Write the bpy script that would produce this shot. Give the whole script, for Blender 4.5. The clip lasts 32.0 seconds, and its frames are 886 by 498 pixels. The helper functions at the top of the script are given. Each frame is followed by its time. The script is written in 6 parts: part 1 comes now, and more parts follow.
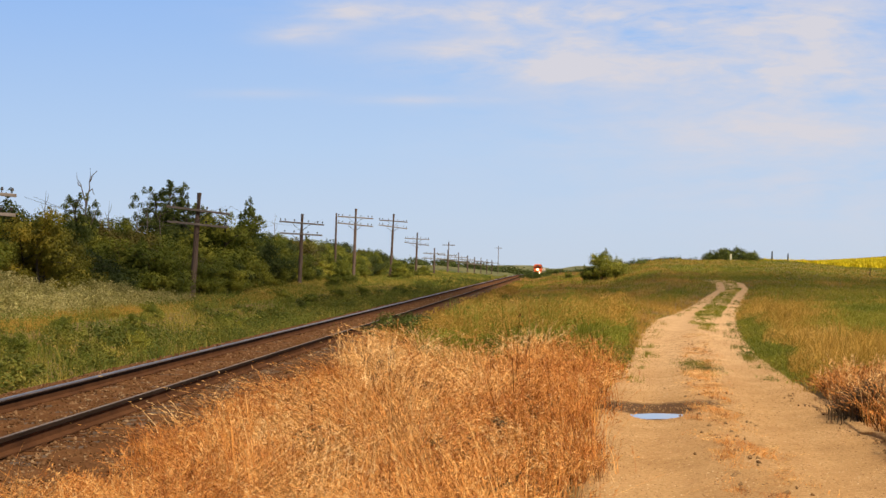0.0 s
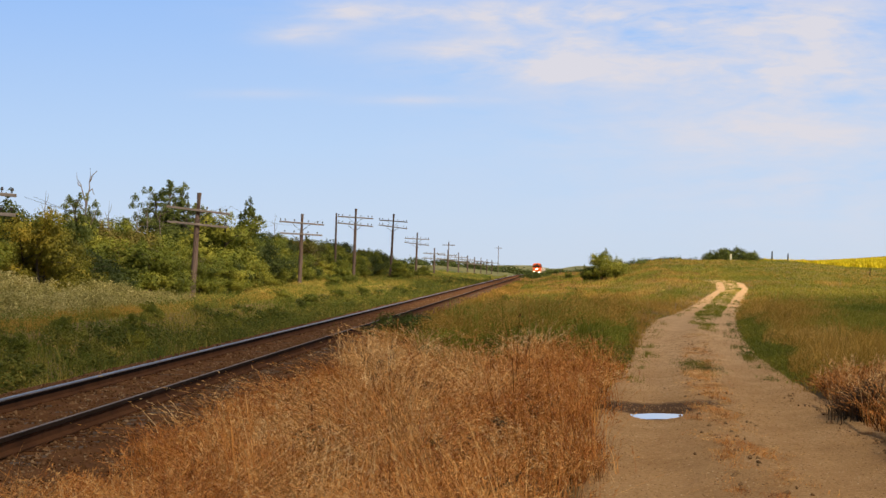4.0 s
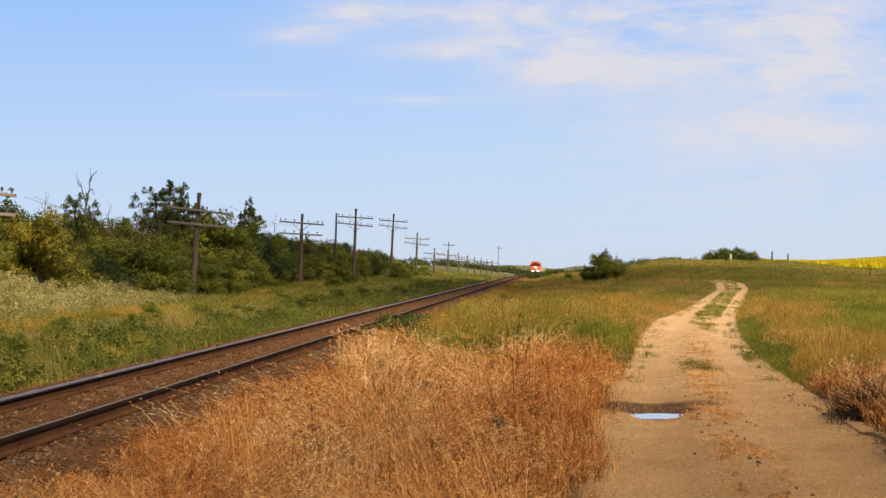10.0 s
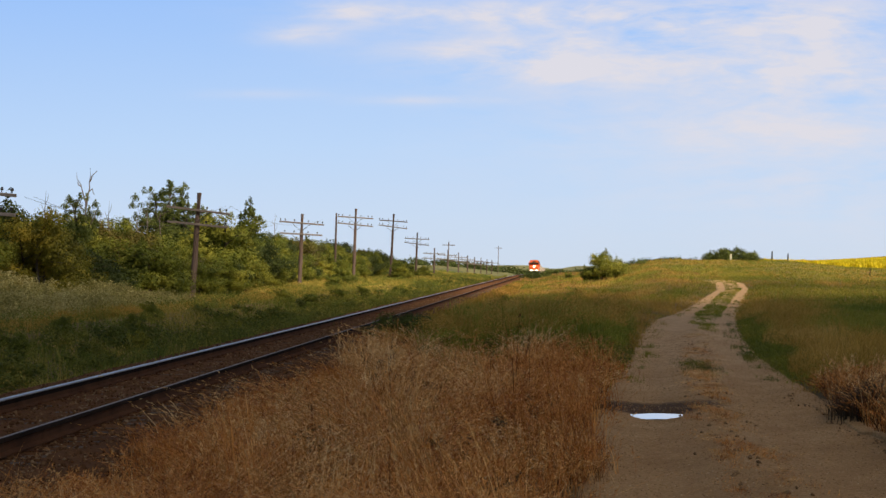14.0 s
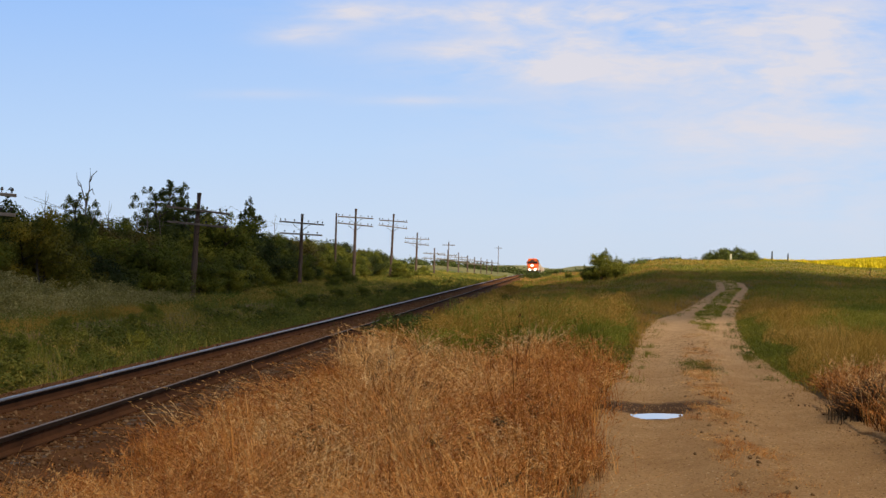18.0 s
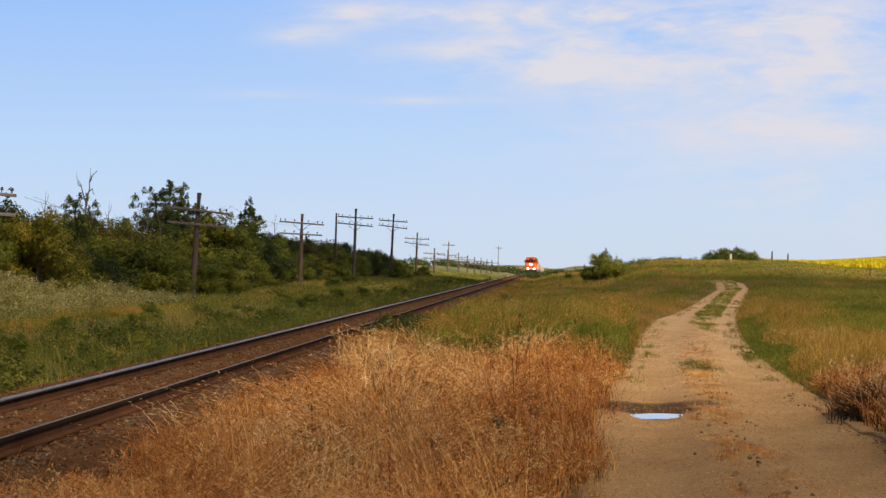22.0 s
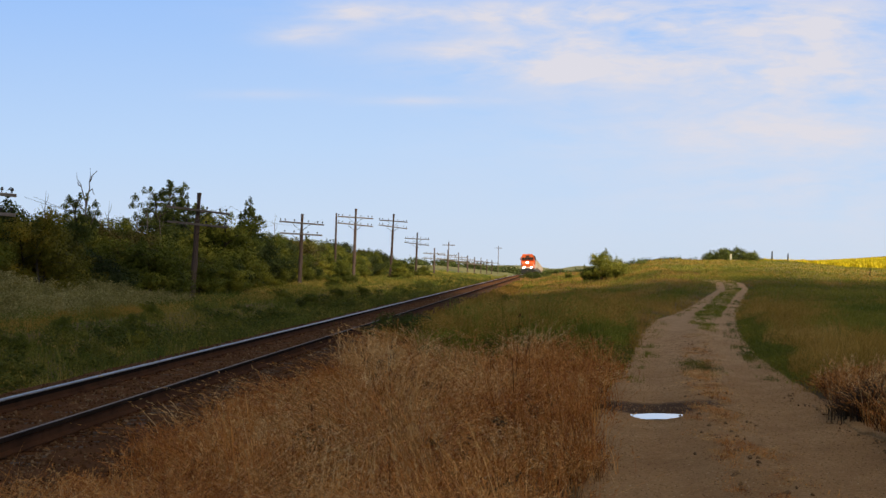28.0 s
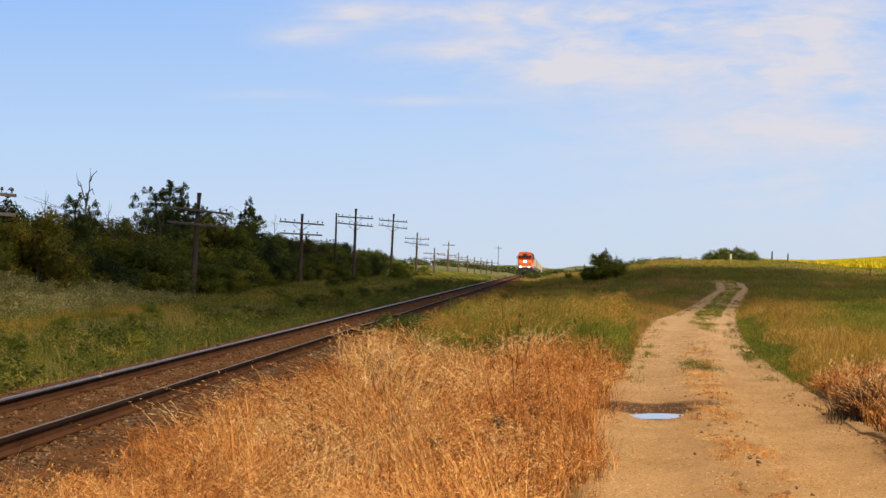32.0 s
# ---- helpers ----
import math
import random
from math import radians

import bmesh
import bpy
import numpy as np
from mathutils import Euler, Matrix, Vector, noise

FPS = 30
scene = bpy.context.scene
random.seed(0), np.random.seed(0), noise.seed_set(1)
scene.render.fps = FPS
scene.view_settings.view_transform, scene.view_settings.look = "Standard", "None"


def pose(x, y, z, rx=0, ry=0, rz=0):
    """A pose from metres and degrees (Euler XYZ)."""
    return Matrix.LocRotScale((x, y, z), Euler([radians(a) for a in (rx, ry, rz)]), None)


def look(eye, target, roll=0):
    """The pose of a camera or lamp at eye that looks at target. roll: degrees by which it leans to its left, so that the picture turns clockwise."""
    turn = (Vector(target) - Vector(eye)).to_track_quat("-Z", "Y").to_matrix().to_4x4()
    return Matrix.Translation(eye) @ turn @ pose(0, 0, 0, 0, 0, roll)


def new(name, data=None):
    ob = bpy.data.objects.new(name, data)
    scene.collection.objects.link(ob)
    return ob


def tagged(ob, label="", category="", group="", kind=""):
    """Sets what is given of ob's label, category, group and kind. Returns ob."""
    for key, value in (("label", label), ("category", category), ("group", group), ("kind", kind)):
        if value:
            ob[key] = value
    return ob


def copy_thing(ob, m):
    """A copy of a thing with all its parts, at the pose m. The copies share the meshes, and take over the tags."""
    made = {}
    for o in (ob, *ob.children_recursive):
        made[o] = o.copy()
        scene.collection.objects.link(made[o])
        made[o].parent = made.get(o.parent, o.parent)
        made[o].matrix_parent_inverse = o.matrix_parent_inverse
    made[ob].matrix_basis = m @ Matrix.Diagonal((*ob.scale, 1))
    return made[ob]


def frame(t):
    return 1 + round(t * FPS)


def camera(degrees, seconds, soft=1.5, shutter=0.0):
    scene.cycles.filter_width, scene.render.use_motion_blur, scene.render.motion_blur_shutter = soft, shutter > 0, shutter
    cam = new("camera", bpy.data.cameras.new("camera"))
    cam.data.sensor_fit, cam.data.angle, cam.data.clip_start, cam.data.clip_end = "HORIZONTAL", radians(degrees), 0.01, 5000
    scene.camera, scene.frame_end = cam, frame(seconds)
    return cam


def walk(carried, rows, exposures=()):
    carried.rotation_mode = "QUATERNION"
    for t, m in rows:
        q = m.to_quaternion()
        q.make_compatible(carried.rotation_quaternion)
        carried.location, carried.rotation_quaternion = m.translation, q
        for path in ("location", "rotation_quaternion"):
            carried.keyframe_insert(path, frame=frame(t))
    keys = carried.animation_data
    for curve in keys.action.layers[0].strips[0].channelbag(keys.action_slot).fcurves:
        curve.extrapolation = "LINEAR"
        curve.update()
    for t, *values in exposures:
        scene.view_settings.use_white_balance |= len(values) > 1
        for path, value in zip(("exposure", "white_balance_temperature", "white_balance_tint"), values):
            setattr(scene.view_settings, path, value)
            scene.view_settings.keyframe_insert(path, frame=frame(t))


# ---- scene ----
cam = camera(25.0, 32.0, soft=1.45)
# the camera stands still on its stand beside the lane, 1.62 m above the rail heads
STAND = pose(0, 0, 1.62, 90.454, 0, 3.253)
walk(cam, [(0.0, STAND), (32.0, STAND)], exposures=[(0.0, 0.08, 7200, 14), (3.0, 0.14, 7200, 14), (6.0, 0.2, 7200, 14), (28.0, 0.2, 7200, 14), (32.0, 0.18, 7200, 14)])

# ---- world, sun ----
SUN_ELEVATION = radians(47)
SUN_AZIMUTH = radians(140)          # clockwise from +Y: behind the camera, to its right
TO_SUN = Vector((math.sin(SUN_AZIMUTH) * math.cos(SUN_ELEVATION),
                 math.cos(SUN_AZIMUTH) * math.cos(SUN_ELEVATION), math.sin(SUN_ELEVATION)))
world = bpy.data.worlds.new("sky")
scene.world = world
world.use_nodes = True
wn = world.node_tree.nodes
sky = wn.new("ShaderNodeTexSky")
sky.sky_type = "NISHITA"
sky.sun_disc = False
sky.sun_elevation = SUN_ELEVATION
sky.sun_rotation = SUN_AZIMUTH
sky.air_density, sky.dust_density, sky.ozone_density = 1.0, 0.6, 2.0
wn["Background"].inputs["Strength"].default_value = 0.061
world.node_tree.links.new(sky.outputs["Color"], wn["Background"].inputs["Color"])

sun_data = bpy.data.lights.new("sun", "SUN")
sun_data.energy, sun_data.angle, sun_data.color = 5.3, radians(0.53), (1.0, 0.90, 0.74)
sun = new("sun", sun_data)
sun.matrix_world = look(TO_SUN * 100, (0, 0, 0))


# ---- materials ----
def nodes_of(name):
    m = bpy.data.materials.new(name)
    m.use_nodes = True
    return m, m.node_tree.nodes, m.node_tree.links, m.node_tree.nodes["Principled BSDF"]


def ramp_node(n, colours, linear=True):
    r = n.new("ShaderNodeValToRGB")
    e = r.color_ramp.elements
    while len(e) < len(colours):
        e.new(0.5)
    for i, (p, c) in enumerate(colours):
        e[i].position, e[i].color = p, (*c, 1)
    return r


def noise_node(n, l, vec, scale, detail=4.0, rough=0.6, distort=0.0):
    x = n.new("ShaderNodeTexNoise")
    x.inputs["Scale"].default_value, x.inputs["Detail"].default_value = scale, detail
    x.inputs["Roughness"].default_value, x.inputs["Distortion"].default_value = rough, distort
    l.new(vec, x.inputs["Vector"])
    return x.outputs["Fac"]


def math_node(n, l, op, a, b=0.5, c=None):
    x = n.new("ShaderNodeMath")
    x.operation = op
    for i, v in enumerate((a, b, c)):
        if v is None:
            continue
        if isinstance(v, (int, float)):
            x.inputs[i].default_value = v
        else:
            l.new(v, x.inputs[i])
    return x.outputs[0]


def mix_colour(n, l, fac, a, b, blend="MIX"):
    x = n.new("ShaderNodeMix")
    x.data_type, x.blend_type = "RGBA", blend
    for sock, v in ((x.inputs[0], fac), (x.inputs[6], a), (x.inputs[7], b)):
        if isinstance(v, (int, float)):
            sock.default_value = v
        elif isinstance(v, tuple):
            sock.default_value = (*v, 1)
        else:
            l.new(v, sock)
    return x.outputs[2]


def surface(name, colours, big=1.0, small=20.0, rough=0.8, metal=0.0, bump=0.3, world_space=True,
            stretch=(1, 1, 1), grain=0.35, object_random=0.0, spec=0.3):
    """A weathered solid surface: a ramp over coarse and fine noise, with fine relief."""
    m, n, l, p = nodes_of(name)
    if world_space:
        vec = n.new("ShaderNodeNewGeometry").outputs["Position"]
    else:
        vec = n.new("ShaderNodeTexCoord").outputs["Object"]
    mp = n.new("ShaderNodeMapping")
    mp.inputs["Scale"].default_value = stretch
    l.new(vec, mp.inputs["Vector"])
    vec = mp.outputs["Vector"]
    a = noise_node(n, l, vec, big, 5.0)
    b = noise_node(n, l, vec, small, 4.0, 0.7)
    f = math_node(n, l, "MULTIPLY_ADD", b, grain, math_node(n, l, "MULTIPLY", a, 1.0 - grain))
    if object_random:
        f = math_node(n, l, "MULTIPLY_ADD", n.new("ShaderNodeObjectInfo").outputs["Random"], object_random,
                      math_node(n, l, "ADD", f, -object_random / 2))
    r = ramp_node(n, colours)
    l.new(f, r.inputs[0])
    l.new(r.outputs[0], p.inputs["Base Color"])
    rr = math_node(n, l, "MULTIPLY_ADD", b, 0.3, rough - 0.15)
    l.new(rr, p.inputs["Roughness"])
    p.inputs["Metallic"].default_value = metal
    p.inputs["Specular IOR Level"].default_value = spec
    if bump:
        bp = n.new("ShaderNodeBump")
        bp.inputs["Strength"].default_value, bp.inputs["Distance"].default_value = bump, 0.02
        l.new(b, bp.inputs["Height"])
        l.new(bp.outputs[0], p.inputs["Normal"])
    return m


def foliage(name, colours, patch=0.15, island=0.45, through_light=0.3, rough=0.6, fine=1.6, spread=3.3, fine_share=0.16):
    """Blades and leaves: colour drifts in patches over the place and from blade to blade; light shines through."""
    m, n, l, p = nodes_of(name)
    g = n.new("ShaderNodeNewGeometry")
    a = noise_node(n, l, g.outputs["Position"], patch, 3.0, 0.6)
    c = noise_node(n, l, g.outputs["Position"], patch * 4.5, 2.0, 0.6)
    b = noise_node(n, l, g.outputs["Position"], fine, 2.0)
    f = math_node(n, l, "MULTIPLY_ADD", c, 0.36, math_node(n, l, "MULTIPLY_ADD", b, fine_share, math_node(n, l, "MULTIPLY", a, 0.64 - fine_share)))
    f = math_node(n, l, "MULTIPLY_ADD", f, spread, 0.5 - spread / 2)       # spread the patches
    f = math_node(n, l, "MULTIPLY_ADD", g.outputs["Random Per Island"], island,
                  math_node(n, l, "MULTIPLY", f, 1.0 - island))
    r = ramp_node(n, colours)
    l.new(f, r.inputs[0])
    l.new(r.outputs[0], p.inputs["Base Color"])
    p.inputs["Roughness"].default_value = rough
    p.inputs["Specular IOR Level"].default_value = 0.25
    t = n.new("ShaderNodeBsdfTranslucent")
    l.new(r.outputs[0], t.inputs["Color"])
    s = n.new("ShaderNodeMixShader")
    s.inputs[0].default_value = through_light
    l.new(p.outputs[0], s.inputs[1])
    l.new(t.outputs[0], s.inputs[2])
    l.new(s.outputs[0], n["Material Output"].inputs["Surface"])
    return m


def glow(name, colour, strength):
    m, n, l, p = nodes_of(name)
    p.inputs["Emission Color"].default_value = (*colour, 1)
    p.inputs["Emission Strength"].default_value = strength
    return m


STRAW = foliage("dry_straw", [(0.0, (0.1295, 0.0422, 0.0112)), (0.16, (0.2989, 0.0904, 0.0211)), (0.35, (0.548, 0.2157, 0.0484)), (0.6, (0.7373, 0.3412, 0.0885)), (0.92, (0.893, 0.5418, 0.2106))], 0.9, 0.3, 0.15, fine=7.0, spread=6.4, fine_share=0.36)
PALE_STRAW = foliage("pale_straw", [(0.1, (0.4278, 0.1929, 0.0563)), (0.5, (0.7254, 0.405, 0.1382)), (0.9, (0.8649, 0.6172, 0.3072))], 0.9, 0.3, 0.15, fine=7.0, spread=6.4, fine_share=0.36)
# dull stalks; so dark because the undergrowth's shade is put into the colour
DULL_SHADE_STRAW = foliage("dull_straw_with_shade", [(0.1, (0.0576, 0.0204, 0.0056)), (0.5, (0.1536, 0.06, 0.0146)), (0.9, (0.2688, 0.12, 0.0336))], 0.9, 0.3, 0.15, fine=7.0, spread=6.4, fine_share=0.36)
RUST_STRAW = foliage("rust_straw", [(0.12, (0.2756, 0.08268, 0.01945)), (0.5, (0.5512, 0.2039, 0.04576)), (0.9, (0.7844, 0.3969, 0.1144))], 0.9, 0.3, 0.15, fine=7.0, spread=6.4, fine_share=0.36)
MEADOW = foliage("meadow_grass", [(0.08, (0.0723, 0.106, 0.0143)), (0.3, (0.1615, 0.1749, 0.0242)), (0.5, (0.2975, 0.2597, 0.044)), (0.72, (0.3995, 0.2756, 0.055)), (0.95, (0.527, 0.4452, 0.132))], 0.06, 0.08, 0.45)
FIELD = foliage("field_grass", [(0.1, (0.0979, 0.1439, 0.0164)), (0.4, (0.1958, 0.223, 0.0253)), (0.7, (0.3395, 0.3094, 0.0429)), (0.95, (0.5483, 0.4173, 0.0731))], 0.05, 0.08, 0.45)
GOLD = foliage("golden_grass", [(0.1, (0.2079, 0.1467, 0.0231)), (0.4, (0.4376, 0.2716, 0.0483)), (0.7, (0.6235, 0.3748, 0.084)), (0.95, (0.7876, 0.5215, 0.168))], 0.12, 0.08, 0.45)
CLOVER = foliage("yellow_green_weeds", [(0.1, (0.076, 0.1171, 0.0154)), (0.45, (0.1876, 0.2281, 0.0309)), (0.7, (0.3307, 0.3394, 0.0475)), (0.95, (0.5184, 0.4679, 0.0891))], 0.22, 0.08, 0.45)
WEED = foliage("dark_weed_leaves", [(0.1, (0.0482, 0.0683, 0.0121)), (0.5, (0.1205, 0.1398, 0.0216)), (0.9, (0.2732, 0.2507, 0.0404))], 0.35, 0.15, 0.38)
VERGE = foliage("verge_grass", [(0.08, (0.0521, 0.0932, 0.0151)), (0.34, (0.1268, 0.1817, 0.0265)), (0.52, (0.2522, 0.258, 0.0436)), (0.72, (0.4911, 0.3512, 0.0718)), (0.92, (0.6836, 0.5379, 0.1323))], 0.09, 0.08, 0.45)
SILVER = foliage("silver_brush", [(0.12, (0.151, 0.1476, 0.0363)), (0.45, (0.3279, 0.2964, 0.0934)), (0.85, (0.6311, 0.555, 0.259))], 0.3, 0.35, 0.35)
GREEN = foliage("green_grass", [(0.15, (0.0731, 0.1089, 0.0164)), (0.5, (0.1463, 0.1709, 0.0268)), (0.9, (0.3512, 0.2724, 0.0596))], 0.3, 0.2, 0.45)
SORREL = foliage("rusty_seed_heads", [(0.1, (0.16, 0.075, 0.03)), (0.5, (0.36, 0.17, 0.065)), (0.9, (0.56, 0.3, 0.13))], 0.2, 0.2, 0.3)
CANOLA = foliage("rape_blossom", [(0.1, (0.5, 0.4, 0.02)), (0.6, (0.75, 0.58, 0.02)), (0.95, (0.85, 0.7, 0.08))], 0.02, 0.12, 0.4)
LEAF_DARK = foliage("dark_leaves", [(0.08, (0.01706, 0.02933, 0.007575)), (0.5, (0.05486, 0.07635, 0.01522)), (0.9, (0.1218, 0.1466, 0.03045))], 0.3, 0.1, 0.26)
LEAF_MID = foliage("green_leaves", [(0.08, (0.0423, 0.0631, 0.0099)), (0.45, (0.1411, 0.1646, 0.0198)), (0.9, (0.3522, 0.3281, 0.0434))], 0.3, 0.1, 0.26)
LEAF_YELLOW = foliage("yellowing_leaves", [(0.08, (0.0507, 0.0583, 0.0106)), (0.5, (0.1925, 0.1797, 0.0212)), (0.9, (0.4256, 0.3109, 0.0371))], 0.3, 0.1, 0.26)
LEAF_RUST = foliage("browning_leaves", [(0.1, (0.054, 0.06, 0.01454)), (0.5, (0.132, 0.12, 0.02424)), (0.9, (0.24, 0.168, 0.03636))], 0.3, 0.1, 0.26)
LEAF_TREE = foliage("tree_leaves", [(0.08, (0.0238, 0.0399, 0.0097)), (0.5, (0.0819, 0.1069, 0.0209)), (0.9, (0.1937, 0.2137, 0.0418))], 0.3, 0.1, 0.26)
SOIL = surface("meadow_soil", [(0.25, (0.085, 0.055, 0.02)), (0.5, (0.18, 0.115, 0.038)), (0.75, (0.3, 0.185, 0.065))], 0.12, 3.0, 0.95, bump=0.5)


def far_pasture(m):
    """Beyond the brow the land is under short green and straw-coloured pasture instead of bare soil."""
    n, l = m.node_tree.nodes, m.node_tree.links
    p = n["Principled BSDF"]
    old = p.inputs["Base Color"].links[0].from_socket
    vec = n.new("ShaderNodeNewGeometry").outputs["Position"]
    sep = n.new("ShaderNodeSeparateXYZ")
    l.new(vec, sep.inputs[0])
    r = ramp_node(n, [(0.3, (0.06, 0.075, 0.022)), (0.5, (0.125, 0.128, 0.04)), (0.68, (0.28, 0.23, 0.09))])
    mp = n.new("ShaderNodeMapping")
    mp.inputs["Scale"].default_value = (0.05, 0.012, 0.05)
    l.new(vec, mp.inputs["Vector"])
    l.new(noise_node(n, l, mp.outputs[0], 1.0, 5, 0.6), r.inputs[0])
    mr = n.new("ShaderNodeMapRange")
    mr.inputs[1].default_value, mr.inputs[2].default_value = 215.0, 300.0
    l.new(sep.outputs[1], mr.inputs[0])
    l.new(mix_colour(n, l, mr.outputs[0], old, r.outputs[0]), p.inputs["Base Color"])


far_pasture(SOIL)
BARK = surface("bark", [(0.3, (0.05, 0.038, 0.028)), (0.7, (0.14, 0.11, 0.085))], 3, 30, 0.9, stretch=(1, 1, 0.2))
DEAD_BARK = surface("bleached_bark", [(0.3, (0.1, 0.08, 0.065)), (0.7, (0.26, 0.22, 0.185))], 3, 30, 0.9)
POLE_WOOD = surface("weathered_pole_wood", [(0.25, (0.055, 0.036, 0.028)), (0.5, (0.12, 0.082, 0.066)), (0.8, (0.22, 0.165, 0.135))],
                    2.0, 30, 0.9, world_space=False, stretch=(1, 1, 0.08), object_random=0.2)
ARM_WOOD = surface("grey_crossarm_wood", [(0.25, (0.09, 0.07, 0.058)), (0.5, (0.17, 0.14, 0.12)), (0.8, (0.33, 0.285, 0.25))],
                   2.0, 30, 0.9, world_space=False, stretch=(0.1, 1, 1), object_random=0.3)
POST_WOOD = surface("dark_post_wood", [(0.3, (0.02, 0.018, 0.016)), (0.7, (0.07, 0.06, 0.05))], 3, 30, 0.9)
PALE_PAINT = surface("pale_post_paint", [(0.3, (0.55, 0.5, 0.36)), (0.7, (0.75, 0.7, 0.52))], 3, 30, 0.7)
INSULATOR = surface("brown_insulator_glass", [(0.3, (0.03, 0.025, 0.02)), (0.7, (0.08, 0.07, 0.06))], 3, 30, 0.25, spec=0.6, bump=0)
IRON = surface("dark_iron", [(0.3, (0.03, 0.025, 0.022)), (0.7, (0.08, 0.06, 0.05))], 4, 40, 0.6, metal=0.6)
# the head's dark outer side, and painted shadow below the head
RAIL_SIDE_SHADE = surface("dark_rail_side_and_undercut_shade", [(0.3, (0.014, 0.01, 0.008)), (0.7, (0.045, 0.028, 0.02))], 1.5, 30, 0.95, spec=0.02)
RAIL_WORN = surface("dull_rail_head", [(0.3, (0.16, 0.12, 0.09)), (0.7, (0.34, 0.28, 0.22))], 1.0, 15, 0.55, metal=0.5, bump=0.05)
RAIL_TOP = surface("polished_rail_head", [(0.3, (0.5, 0.46, 0.4)), (0.7, (0.74, 0.69, 0.62))], 1.0, 15, 0.36, metal=1.0, bump=0.05)
RAIL_RUST = surface("rusted_rail_web", [(0.3, (0.05, 0.022, 0.011)), (0.55, (0.1, 0.044, 0.02)), (0.8, (0.16, 0.075, 0.036))], 1.5, 30, 0.9, bump=0.3, spec=0.05)
TIE_WOOD = surface("creosoted_tie_wood", [(0.25, (0.05, 0.034, 0.024)), (0.5, (0.105, 0.07, 0.046)), (0.8, (0.19, 0.135, 0.09))],
                   2.5, 30, 0.9, stretch=(0.3, 2, 1), object_random=0.25, bump=0.5)
BALLAST = surface("ballast_bed", [(0.25, (0.0627, 0.0271, 0.0105)), (0.5, (0.1326, 0.0594, 0.0236)), (0.8, (0.233, 0.1223, 0.0542))], 0.8, 14, 0.95, bump=0.9, grain=0.55, spec=0.03)


def rock_material(name, colours):
    m, n, l, p = nodes_of(name)
    g = n.new("ShaderNodeNewGeometry")
    r = ramp_node(n, colours)
    b = noise_node(n, l, g.outputs["Position"], 30, 3)
    f = math_node(n, l, "MULTIPLY_ADD", g.outputs["Random Per Island"], 0.75, math_node(n, l, "MULTIPLY", b, 0.3))
    l.new(f, r.inputs[0])
    l.new(r.outputs[0], p.inputs["Base Color"])
    p.inputs["Roughness"].default_value = 0.95
    p.inputs["Specular IOR Level"].default_value = 0.05
    return m


STONE = rock_material("ballast_stone", [(0.0, (0.05, 0.022, 0.01)), (0.45, (0.13, 0.064, 0.028)), (0.72, (0.19, 0.105, 0.052)), (0.9, (0.28, 0.19, 0.11)), (1.0, (0.52, 0.42, 0.3))])
PEBBLE = rock_material("lane_pebble", [(0.0, (0.17, 0.09, 0.04)), (0.45, (0.42, 0.255, 0.115)), (0.8, (0.56, 0.37, 0.18)), (1.0, (0.74, 0.56, 0.36))])


